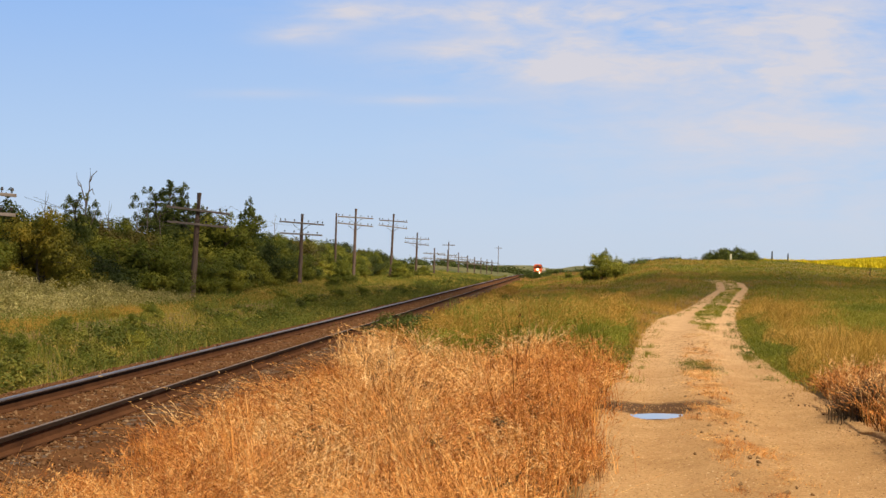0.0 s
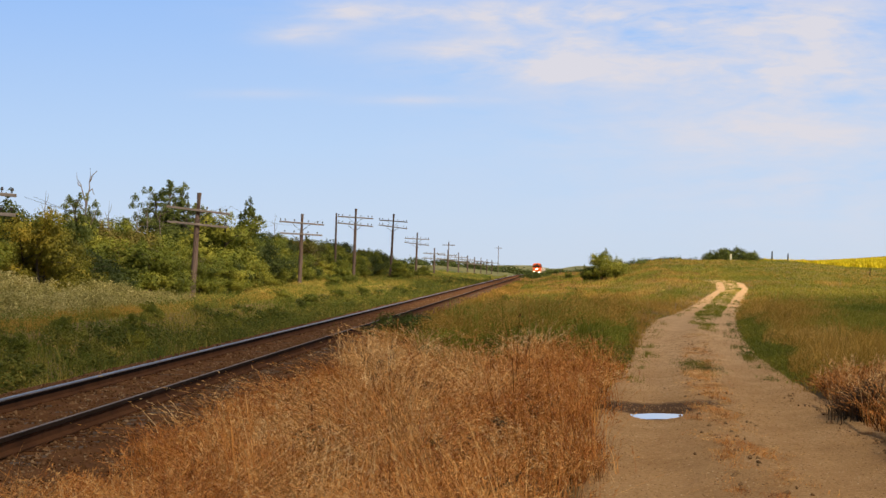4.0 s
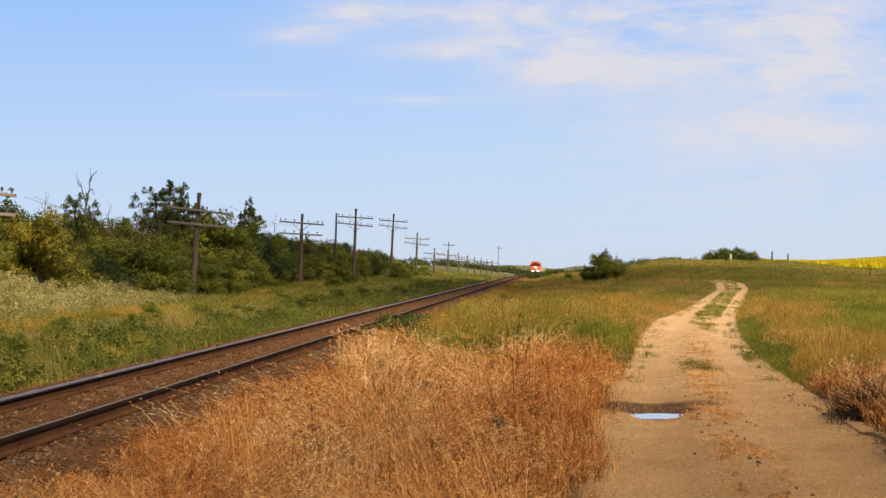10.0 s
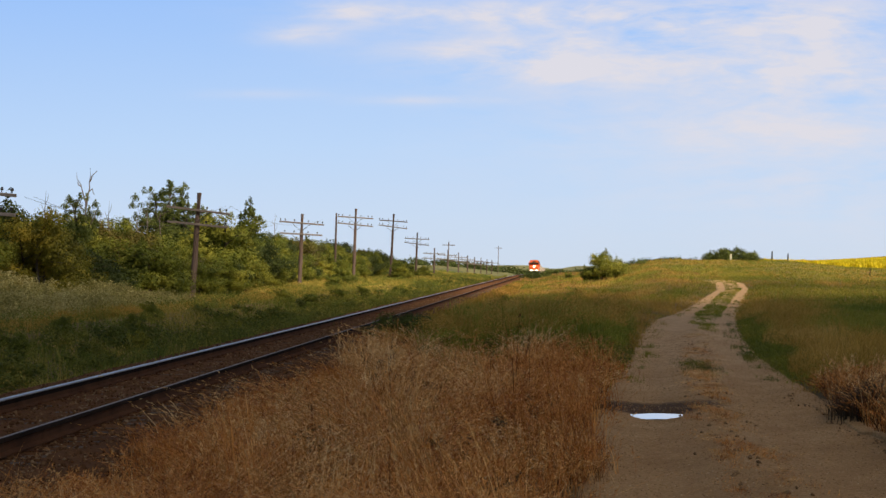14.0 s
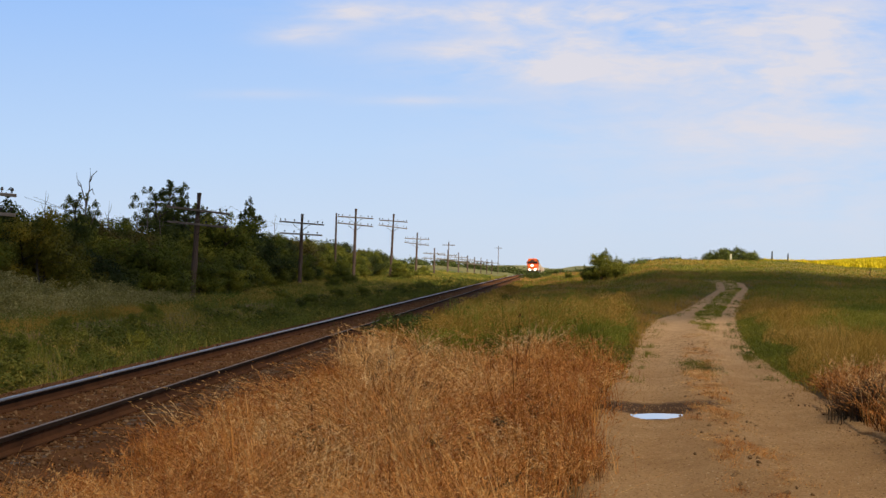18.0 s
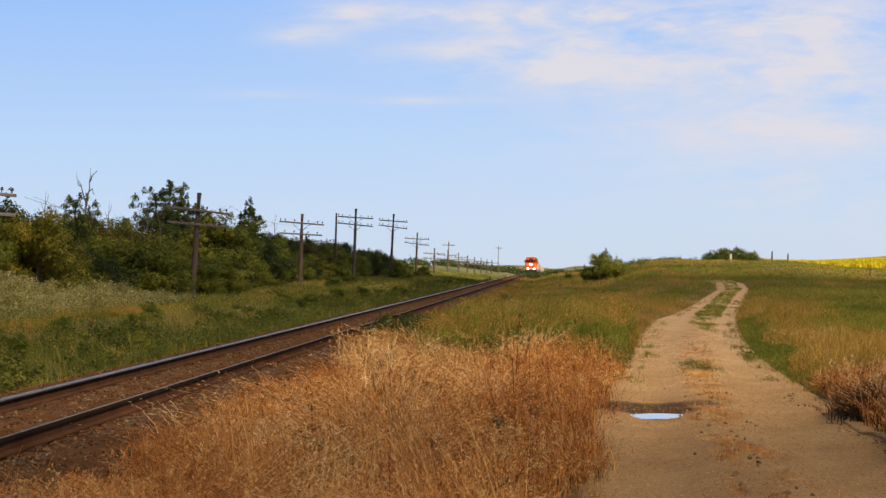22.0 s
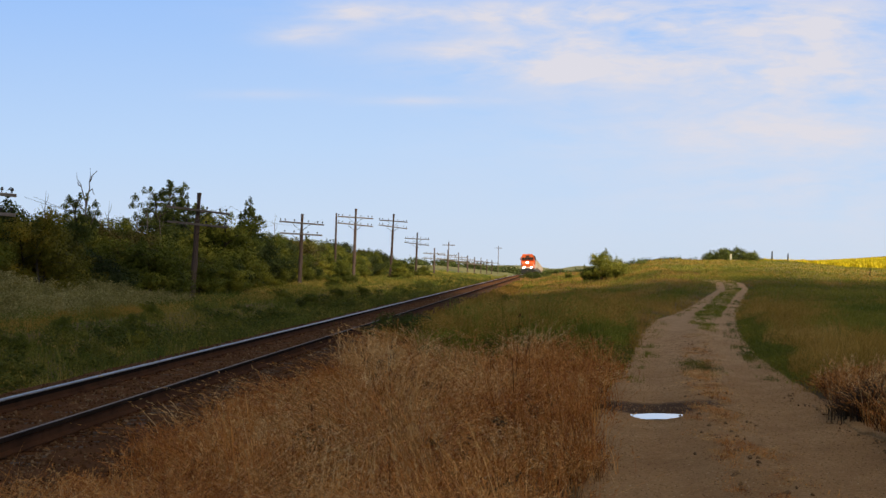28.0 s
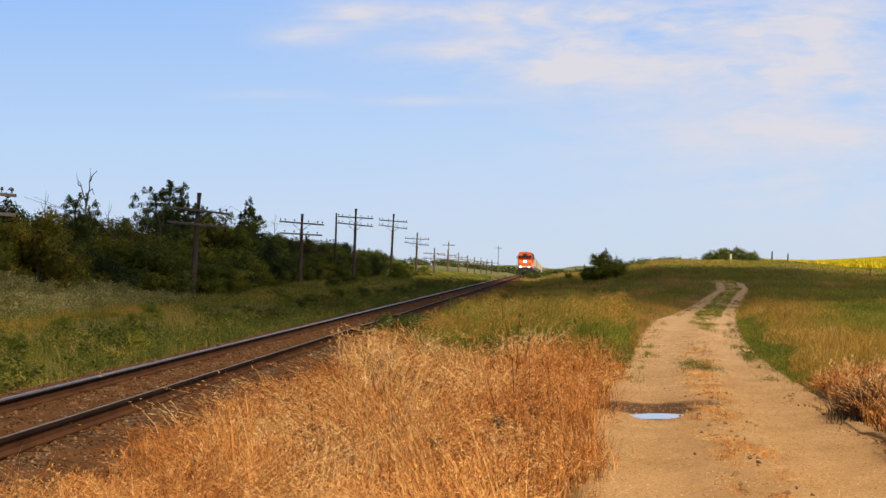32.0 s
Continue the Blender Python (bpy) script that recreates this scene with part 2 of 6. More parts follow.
def lane_material():
    """Packed sandy gravel: wheel paths paler, mud round the puddle darker, pebbles in the relief."""
    m, n, l, p = nodes_of("lane_gravel")
    vec = n.new("ShaderNodeNewGeometry").outputs["Position"]
    a = noise_node(n, l, vec, 0.9, 5)
    b = noise_node(n, l, vec, 26, 4, 0.75)
    v = n.new("ShaderNodeTexVoronoi")
    v.inputs["Scale"].default_value = 38
    l.new(vec, v.inputs["Vector"])
    f = math_node(n, l, "MULTIPLY_ADD", b, 1.0, math_node(n, l, "MULTIPLY_ADD", a, 0.45, -0.22))
    r = ramp_node(n, [(0.28, (0.27, 0.14, 0.053)), (0.42, (0.43, 0.252, 0.104)), (0.58, (0.525, 0.313, 0.136)), (0.75, (0.7, 0.46, 0.245))])
    l.new(f, r.inputs[0])
    mp = n.new("ShaderNodeMapping")
    mp.inputs["Scale"].default_value = (1.0, 0.3, 1.0)
    l.new(vec, mp.inputs["Vector"])
    st = n.new("ShaderNodeMapRange")
    st.inputs[1].default_value, st.inputs[2].default_value = 0.48, 0.72
    st.inputs[4].default_value = 0.55
    l.new(noise_node(n, l, mp.outputs[0], 2.4, 6, 0.7), st.inputs[0])
    stained = mix_colour(n, l, st.outputs[0], r.outputs[0], (0.33, 0.165, 0.06))
    sep = n.new("ShaderNodeSeparateXYZ")
    l.new(vec, sep.inputs[0])
    # drier, paler sand further up the lane, in blotches
    dry = n.new("ShaderNodeMapRange")
    dry.interpolation_type = "SMOOTHSTEP"
    dry.inputs[1].default_value, dry.inputs[2].default_value = 25.0, 46.0
    dry.inputs[4].default_value = 0.6
    l.new(math_node(n, l, "ADD", sep.outputs[1], math_node(n, l, "MULTIPLY_ADD", noise_node(n, l, mp.outputs[0], 0.9, 4, 0.65), 26.0, -13.0)), dry.inputs[0])
    sand = ramp_node(n, [(0.3, (0.42, 0.25, 0.11)), (0.5, (0.68, 0.44, 0.235)), (0.72, (0.82, 0.6, 0.37))])
    l.new(f, sand.inputs[0])
    stained = mix_colour(n, l, dry.outputs[0], stained, sand.outputs[0])
    # wet mud: an uneven patch round (1.4, 26.7), longest across the lane
    wob = noise_node(n, l, vec, 4.5, 4)
    dx = math_node(n, l, "DIVIDE", math_node(n, l, "ADD", sep.outputs[0], -1.3), 1.05)
    dy = math_node(n, l, "DIVIDE", math_node(n, l, "ADD", sep.outputs[1], -26.9), 0.95)
    d = math_node(n, l, "ADD", math_node(n, l, "MULTIPLY", dx, dx), math_node(n, l, "MULTIPLY", dy, dy))
    d = math_node(n, l, "ADD", d, math_node(n, l, "MULTIPLY_ADD", wob, 1.0, -0.5))
    mr = n.new("ShaderNodeMapRange")
    mr.interpolation_type = "SMOOTHSTEP"
    mr.inputs[1].default_value, mr.inputs[2].default_value = 0.3, 1.25
    mr.inputs[3].default_value, mr.inputs[4].default_value = 1.0, 0.0
    l.new(d, mr.inputs[0])
    wet = mr.outputs[0]
    col = mix_colour(n, l, wet, stained, (0.115, 0.06, 0.026))
    l.new(col, p.inputs["Base Color"])
    l.new(math_node(n, l, "MULTIPLY_ADD", wet, -0.12, 0.93), p.inputs["Roughness"])
    p.inputs["Specular IOR Level"].default_value = 0.12
    bp = n.new("ShaderNodeBump")
    bp.inputs["Strength"].default_value, bp.inputs["Distance"].default_value = 0.7, 0.02
    l.new(math_node(n, l, "MULTIPLY_ADD", v.outputs["Distance"], -0.6, b), bp.inputs["Height"])
    l.new(bp.outputs[0], p.inputs["Normal"])
    return m


LANE = lane_material()


def water_material():
    m, n, l, p = nodes_of("puddle_water")
    p.inputs["Base Color"].default_value = (0.02, 0.015, 0.01, 1)
    p.inputs["Roughness"].default_value = 0.02
    p.inputs["IOR"].default_value = 1.33
    p.inputs["Specular IOR Level"].default_value = 1.0
    p.inputs["Coat Weight"].default_value = 1.0
    p.inputs["Coat Roughness"].default_value = 0.02
    return m


WATER = water_material()


def paint(name, colour, rough=0.4):
    c = Vector(colour)
    return surface(name, [(0.25, tuple(c * 0.8)), (0.6, tuple(c)), (0.85, tuple(c * 1.12))], 0.4, 6, rough, world_space=False, bump=0.05, spec=0.5)


LOCO_RED = paint("red_orange_paint", (0.74, 0.13, 0.03))
LOCO_BLACK = paint("black_paint", (0.025, 0.025, 0.025))
LOCO_WHITE = paint("white_paint", (0.7, 0.66, 0.6))
CAR_GREY = paint("hopper_grey_paint", (0.42, 0.4, 0.36), 0.6)
CAR_BROWN = paint("hopper_brown_paint", (0.24, 0.1, 0.06), 0.6)
CAR_TAN = paint("hopper_tan_paint", (0.52, 0.42, 0.28), 0.6)
DARK_GLASS = surface("dark_cab_glass", [(0.3, (0.01, 0.012, 0.014)), (0.7, (0.02, 0.022, 0.025))], 2, 9, 0.15, world_space=False, bump=0, spec=0.7)
LAMP_GLOW = glow("lamp_glow", (1.0, 0.82, 0.5), 26)
STEEL = surface("worn_steel", [(0.3, (0.1, 0.08, 0.07)), (0.7, (0.22, 0.19, 0.17))], 3, 30, 0.5, metal=0.8, world_space=False)


def cloud_material(name, dense):
    """Drifting fair-weather cloud: dense in the middle, thinning out raggedly to its rim."""
    m, n, l, p = nodes_of(name)
    oc = n.new("ShaderNodeTexCoord").outputs["Object"]
    sep = n.new("ShaderNodeSeparateXYZ")
    l.new(oc, sep.inputs[0])
    r2 = math_node(n, l, "ADD", math_node(n, l, "MULTIPLY", sep.outputs[0], sep.outputs[0]),
                   math_node(n, l, "MULTIPLY", sep.outputs[1], sep.outputs[1]))
    r = math_node(n, l, "SQRT", r2)
    w = noise_node(n, l, oc, 2.2, 4, 0.6)
    r = math_node(n, l, "ADD", r, math_node(n, l, "MULTIPLY_ADD", w, 0.7, -0.35))
    mr = n.new("ShaderNodeMapRange")
    mr.interpolation_type = "SMOOTHSTEP"
    mr.inputs[1].default_value, mr.inputs[2].default_value = 0.62, 1.0
    mr.inputs[3].default_value, mr.inputs[4].default_value = dense, 0.0
    l.new(r, mr.inputs[0])
    p.inputs["Base Color"].default_value = (0.85, 0.85, 0.86, 1)
    p.inputs["Roughness"].default_value = 1.0
    l.new(mr.outputs[0], p.inputs["Alpha"])
    return m


CLOUD = cloud_material("cloud_vapour", 0.735)
LIGHT_CLOUD = cloud_material("light_cloud_vapour", 0.4)
THIN_CLOUD = cloud_material("thin_cloud_vapour", 0.34)
VEIL_CLOUD = cloud_material("veil_cloud_vapour", 0.18)


def haze_cloud_material(wisps):
    """Thin high cloud: soft ragged streaks, at (x, z, half width, half height, density) on the sheet."""
    m, n, l, p = nodes_of("high_thin_cloud")
    oc = n.new("ShaderNodeTexCoord").outputs["Object"]
    mp = n.new("ShaderNodeMapping")
    mp.inputs["Scale"].default_value = (1 / 420, 1, 1 / 110)
    l.new(oc, mp.inputs["Vector"])
    w1 = noise_node(n, l, mp.outputs[0], 1.0, 6, 0.55, 0.6)
    w2 = noise_node(n, l, mp.outputs[0], 4.5, 5, 0.6, 0.4)
    sep = n.new("ShaderNodeSeparateXYZ")
    l.new(oc, sep.inputs[0])
    total = None
    for x, z, hw, hh, dens in wisps:
        dx = math_node(n, l, "DIVIDE", math_node(n, l, "ADD", sep.outputs[0], -x), hw)
        dz = math_node(n, l, "DIVIDE", math_node(n, l, "ADD", sep.outputs[2], -z), hh)
        d = math_node(n, l, "ADD", math_node(n, l, "MULTIPLY", dx, dx), math_node(n, l, "MULTIPLY", dz, dz))
        g = math_node(n, l, "MULTIPLY", math_node(n, l, "EXPONENT", math_node(n, l, "MULTIPLY", d, -1.0)), dens)
        total = g if total is None else math_node(n, l, "ADD", total, g)
    rag = math_node(n, l, "MULTIPLY_ADD", w1, 2.6, math_node(n, l, "MULTIPLY_ADD", w2, 1.1, -1.2))
    a = math_node(n, l, "MULTIPLY", total, rag)
    a = math_node(n, l, "MINIMUM", math_node(n, l, "MAXIMUM", a, 0.0), 0.92)
    e = n.new("ShaderNodeEmission")
    e.inputs["Color"].default_value = (0.615, 0.645, 0.74, 1)
    e.inputs["Strength"].default_value = 1.0
    t = n.new("ShaderNodeBsdfTransparent")
    s = n.new("ShaderNodeMixShader")
    l.new(a, s.inputs[0])
    l.new(t.outputs[0], s.inputs[1])
    l.new(e.outputs[0], s.inputs[2])
    l.new(s.outputs[0], n["Material Output"].inputs["Surface"])
    return m


def far_sky_material():
    """Blue of the far sky: paler towards the horizon, melting into the sky overhead."""
    m, n, l, p = nodes_of("far_sky")
    sep = n.new("ShaderNodeSeparateXYZ")
    l.new(n.new("ShaderNodeTexCoord").outputs["Object"], sep.inputs[0])
    h = math_node(n, l, "DIVIDE", sep.outputs[2], 600.0)
    r = ramp_node(n, [(0.0, (0.49, 0.62, 0.79)), (0.18, (0.465, 0.625, 0.84)), (0.45, (0.40, 0.60, 0.89)), (1.0, (0.27, 0.49, 0.90))])
    l.new(h, r.inputs[0])
    e = n.new("ShaderNodeEmission")
    l.new(r.outputs[0], e.inputs["Color"])
    fade = n.new("ShaderNodeMapRange")
    fade.inputs[1].default_value, fade.inputs[2].default_value = 1.1, 2.2
    l.new(h, fade.inputs[0])
    s = n.new("ShaderNodeMixShader")
    l.new(fade.outputs[0], s.inputs[0])
    l.new(e.outputs[0], s.inputs[1])
    l.new(n.new("ShaderNodeBsdfTransparent").outputs[0], s.inputs[2])
    l.new(s.outputs[0], n["Material Output"].inputs["Surface"])
    return m


# ---- mesh tools ----
def mesh_from(name, verts, faces, material, smooth=False):
    """A mesh from arrays; faces is an (n, 3) or (n, 4) index array."""
    me = bpy.data.meshes.new(name)
    verts, faces = np.asarray(verts, np.float32), np.asarray(faces, np.int32)
    k = faces.shape[1]
    me.vertices.add(len(verts))
    me.vertices.foreach_set("co", verts.ravel())
    me.loops.add(faces.size)
    me.loops.foreach_set("vertex_index", faces.ravel())
    me.polygons.add(len(faces))
    me.polygons.foreach_set("loop_start", np.arange(0, faces.size, k, dtype=np.int32))
    me.polygons.foreach_set("loop_total", np.full(len(faces), k, np.int32))
    me.polygons.foreach_set("use_smooth", np.full(len(faces), smooth, bool))
    me.update(calc_edges=True)
    me.materials.append(material)
    return me


def bm_mesh(name, bm, material, smooth=False):
    me = bpy.data.meshes.new(name)
    bmesh.ops.recalc_face_normals(bm, faces=bm.faces)
    bm.to_mesh(me)
    bm.free()
    if smooth:
        for f in me.polygons:
            f.use_smooth = True
    for mt in (material if isinstance(material, (list, tuple)) else [material]):
        me.materials.append(mt)
    return me


def part(name, bm, material, parent, label="", smooth=False):
    me = bm if isinstance(bm, bpy.types.Mesh) else bm_mesh(name, bm, material, smooth)
    ob = new(name, me)
    ob.parent = parent
    if label:
        tagged(ob, label)
    return ob


def bar(bm, a, b, r0, r1=None, sides=7):
    """A tapered round bar from a to b, added to bm."""
    a, b = Vector(a), Vector(b)
    r1 = r0 if r1 is None else r1
    q = (b - a).to_track_quat("Z", "Y")
    rings = []
    for c, r in ((a, r0), (b, r1)):
        rings.append([bm.verts.new(c + q @ Vector((r * math.cos(t), r * math.sin(t), 0)))
                      for t in (2 * math.pi * i / sides for i in range(sides))])
    for i in range(sides):
        j = (i + 1) % sides
        bm.faces.new((rings[0][i], rings[0][j], rings[1][j], rings[1][i]))
    bm.faces.new(rings[0][::-1])
    bm.faces.new(rings[1])
    return bm


def tube(points, radii, sides=7):
    bm = bmesh.new()
    rings = []
    for k, (c, r) in enumerate(zip(points, radii)):
        a, b = Vector(points[max(k - 1, 0)]), Vector(points[min(k + 1, len(points) - 1)])
        q = (b - a).to_track_quat("Z", "Y")
        rings.append([bm.verts.new(Vector(c) + q @ Vector((r * math.cos(t), r * math.sin(t), 0)))
                      for t in (2 * math.pi * i / sides for i in range(sides))])
    for u, v in zip(rings, rings[1:]):
        for i in range(sides):
            j = (i + 1) % sides
            bm.faces.new((u[i], u[j], v[j], v[i]))
    bm.faces.new(rings[0][::-1])
    bm.faces.new(rings[-1])
    return bm


def box(bm, lo, hi, bevel=0.0):
    m = Matrix.LocRotScale([(a + b) / 2 for a, b in zip(lo, hi)], None, [b - a for a, b in zip(lo, hi)])
    new_v = bmesh.ops.create_cube(bm, size=1, matrix=m)["verts"]
    if bevel:
        edges = list({e for v in new_v for e in v.link_edges})
        bmesh.ops.bevel(bm, geom=edges, offset=bevel, segments=1, affect="EDGES")
    return bm


# ---- the lie of the land ----
TRACK_Y = (-200, 300, 340, 417, 460, 515, 558, 623, 666, 764, 1000, 1400, 5000)
TRACK_Z = (0, 0, -0.07, -0.38, -0.6, -0.95, -1.23, -1.7, -2.05, -2.9, -4.4, -5.5, -6)
TRACK_X = (-5.95, -5.95, -6.1, -6.6, -6.68, -6.76, -6.83, -6.92, -7.0, -7.2, -7.4, -7.6, -8)
LANE_Y = (-60, 0, 16.7, 23.7, 32.5, 48.6, 76, 100, 124, 140, 160, 190)
LANE_X = (1.2, 1.5, 1.76, 1.9, 2.33, 3.4, 5.75, 8.2, 10.9, 12.0, 11.2, 9.0)


def track_x(y):
    return np.interp(y, TRACK_Y, TRACK_X)


def track_z(y):
    return np.interp(y, TRACK_Y, TRACK_Z)


def lane_x(y):
    return np.interp(y, LANE_Y, LANE_X)


def lane_half(x, y):
    """Half the lane's width, on the side where x lies."""
    left = np.interp(y, (20, 28, 39, 54, 67, 75, 97, 130), (1.5, 1.45, 1.3, 1.5, 1.64, 1.3, 1.08, 0.98))
    right = np.interp(y, (24, 31, 40, 49, 65, 85, 130), (1.52, 1.46, 1.22, 1.14, 1.04, 0.97, 0.92))
    return np.where(x < lane_x(y), left, right)


def lane_share(x, y):
    """How far out from the lane's middle, 1 at its edge."""
    return np.abs(x - lane_x(y)) / lane_half(x, y)


def smooth(a, b, v):
    t = np.clip((v - a) / (b - a), 0, 1)
    return t * t * (3 - 2 * t)


def ripple(x, y):
    """Gentle unevenness of the ground."""
    return (0.5 * np.sin(x * 0.9 + 1.3 * np.sin(y * 0.31)) + 0.5 * np.sin(y * 0.7 + 1.1 * np.sin(x * 0.53 + 2))
            + 0.35 * np.sin(x * 2.3 + y * 1.7) + 0.3 * np.sin(2.9 * y - 1.9 * x + 1))


def land_raw(x, y):
    x, y = np.asarray(x, float), np.asarray(y, float)
    u = x - track_x(y)
    base = track_z(y)
    # across the line: left bank, ballast shoulders, right-hand verge
    left_far = np.interp(y, (0, 60, 76, 90, 110, 131, 150, 220, 320, 600), (1.4, 1.4, 0.95, 0.1, 0.15, 0.4, 0.5, 0.45, 1.0, 1.6))
    zl = np.interp(-u, (0, 1.9, 2.7, 4.5, 6.5, 9.0, 11.5), (-0.21, -0.23, -0.55, -0.3, -0.02, 0.1, 0.26))
    zl = zl + (left_far - 0.26) * smooth(9.5, 16, -u)
    zr = np.interp(u, (0, 1.9, 2.8, 4.0, 6.5, 9, 14), (-0.21, -0.23, -0.5, -0.42, -0.24, -0.18, -0.18))
    zl = zl - 0.28 * smooth(6.5, 10, -u) * np.exp(-((y - 92) / 20.0) ** 2)      # a hollow round the second pole
    z = np.where(u < 0, zl, zr)
    # the rise to the right and far ahead
    ahead = np.interp(y, (0, 90, 124, 140, 170, 210, 270, 330, 420, 700), (0, 0.0, 0.36, 0.65, 1.0, 1.5, 2.4, 2.3, 1.8, 1.6))
    low = np.interp(y, (0, 120, 250, 330, 500), (0, 0.0, 0.36, 0.3, 0.2))
    side = np.interp(x / np.maximum(y, 20.0), (0.0, 0.02, 0.05, 0.115, 0.14, 0.165, 0.3), (0, 0.08, 0.98, 0.9, 0.52, 0.3, 0.2))
    z = z + np.where(u > 2, (low + (ahead - low) * side) * smooth(2, 6, u), 0)
    z = z + base * (1 - smooth(8, 60, np.abs(u)))
    # the blossoming field beyond the brow
    far = np.interp(y, (0, 330, 420, 900, 1500, 5000), (0, 0, 0.3, 3.2, 3.0, 0.0)) * smooth(25, 70, x)
    far = far * np.interp(x / np.maximum(y, 20.0), (0.1, 0.117, 0.14, 0.165, 0.2), (0.2, 0.42, 0.84, 1.38, 1.6))
    z = z + far
    z = z - 1.0 * smooth(1500, 3500, y)
    on_lane = (1 - smooth(1.2, 2.4, np.abs(x - lane_x(y)))) * (1 - smooth(135, 150, y))
    return z + 0.045 * (1 - on_lane) * ripple(x, y) * smooth(2.6, 4.5, np.abs(u)) * (1 + smooth(100, 300, y))


def land(x, y):
    """Height of the ground, the lane's bed worked into it."""
    x, y = np.asarray(x, float), np.asarray(y, float)
    z = land_raw(x, y)
    c = lane_x(y)
    in_lane = (1 - smooth(1.3, 1.9, np.abs(x - c))) * (1 - smooth(140, 150, y))
    return z + (land_raw(c, y) * 0.7 + z * 0.3 - 0.06 - z) * in_lane


# ---- ground, lane, railway ----
def grid_mesh(name, xs, ys, zf, material):
    gx, gy = np.meshgrid(xs, ys)
    v = np.stack([gx, gy, zf(gx, gy)], -1).reshape(-1, 3)
    nx, ny = len(xs), len(ys)
    i = (np.arange(ny - 1)[:, None] * nx + np.arange(nx - 1)[None, :]).ravel()
    f = np.stack([i, i + 1, i + 1 + nx, i + nx], -1)
    return mesh_from(name, v, f, material, True)


def spread(*runs):
    """Ascending grid lines: runs of (start, end, step)."""
    out = np.concatenate([np.arange(a, b, s) for a, b, s in runs])
    return np.unique(np.round(out, 3))


def build_ground():
    xs = spread((-3000, -400, 200), (-400, -60, 20), (-60, -26, 3), (-26, -4, 0.45), (-4, 7, 0.2), (7, 16, 0.35), (16, 70, 2.0), (70, 400, 15), (400, 3001, 200))
    ys = spread((-600, -50, 50), (-50, 8, 4), (8, 70, 0.6), (70, 200, 1.5), (200, 480, 4), (480, 1600, 20), (1600, 4801, 200))
    ob = new("ground", grid_mesh("ground", xs, ys, lambda x, y: land(x, y) - 0.02 - 0.16 * (1 - smooth(0.86, 1.08, lane_share(x, y))) * (1 - smooth(140, 150, y)), SOIL))
    return tagged(ob, "dry meadow soil under rough grass", "ground", kind="structure")


def lane_height(x, y):
    c = lane_x(y)
    u = x - c
    z = land(x, y) + 0.02
    rut = np.exp(-((np.abs(u) - 0.78) / 0.34) ** 2)
    z = z - 0.045 * rut + 0.02 * np.exp(-(u / 0.3) ** 2)
    z = z - 0.1 * smooth(0.97, 1.14, lane_share(x, y))
    # the hollow that holds the puddle
    d = ((x - 1.38) / 0.7) ** 2 + ((y - 26.1) / 1.2) ** 2
    return z - 0.085 * np.exp(-d * 1.6)


def build_lane():
    ys = spread((4, 60, 0.16), (60, 149, 0.7))
    us = np.linspace(-1.13, 1.13, 67)
    gy, gu = np.meshgrid(ys, us, indexing="ij")
    wob = 1 + 0.05 * np.sin(gy * 1.1 + np.sign(gu)) * np.sin(gy * 0.37) + 0.035 * np.sin(gy * 3.7 + 2 * np.sign(gu)) + 0.03 * np.sin(gy * 2.3 + np.sign(gu))
    gx = lane_x(gy) + gu * wob * lane_half(lane_x(gy) + gu, gy)
    v = np.stack([gx, gy, lane_height(gx, gy)], -1).reshape(-1, 3)
    nx = len(us)
    i = (np.arange(len(ys) - 1)[:, None] * nx + np.arange(nx - 1)[None, :]).ravel()
    f = np.stack([i, i + 1, i + 1 + nx, i + nx], -1)
    ob = new("road", mesh_from("road", v, f, LANE, True))
    tagged(ob, "pale sandy gravel two-track lane with worn wheel paths", "dirt road", kind="structure")
    # standing water in the left wheel path
    bm = bmesh.new()
    pts = [bm.verts.new((1.27 + 0.45 * math.cos(t) * (1 + 0.1 * math.sin(3 * t) + 0.05 * math.sin(7 * t)),
                         25.75 + 0.55 * math.sin(t) * (1 + 0.14 * math.sin(2 * t + 1) + 0.07 * math.sin(5 * t)), 0)) for t in
           (2 * math.pi * k / 40 for k in range(40))]
    bm.faces.new(pts)
    w = new("puddle", bm_mesh("puddle", bm, WATER))
    w.location.z = float(lane_height(1.38, 26.1)) + 0.05
    tagged(w, "small still puddle mirroring the sky", "puddle", kind="structure")


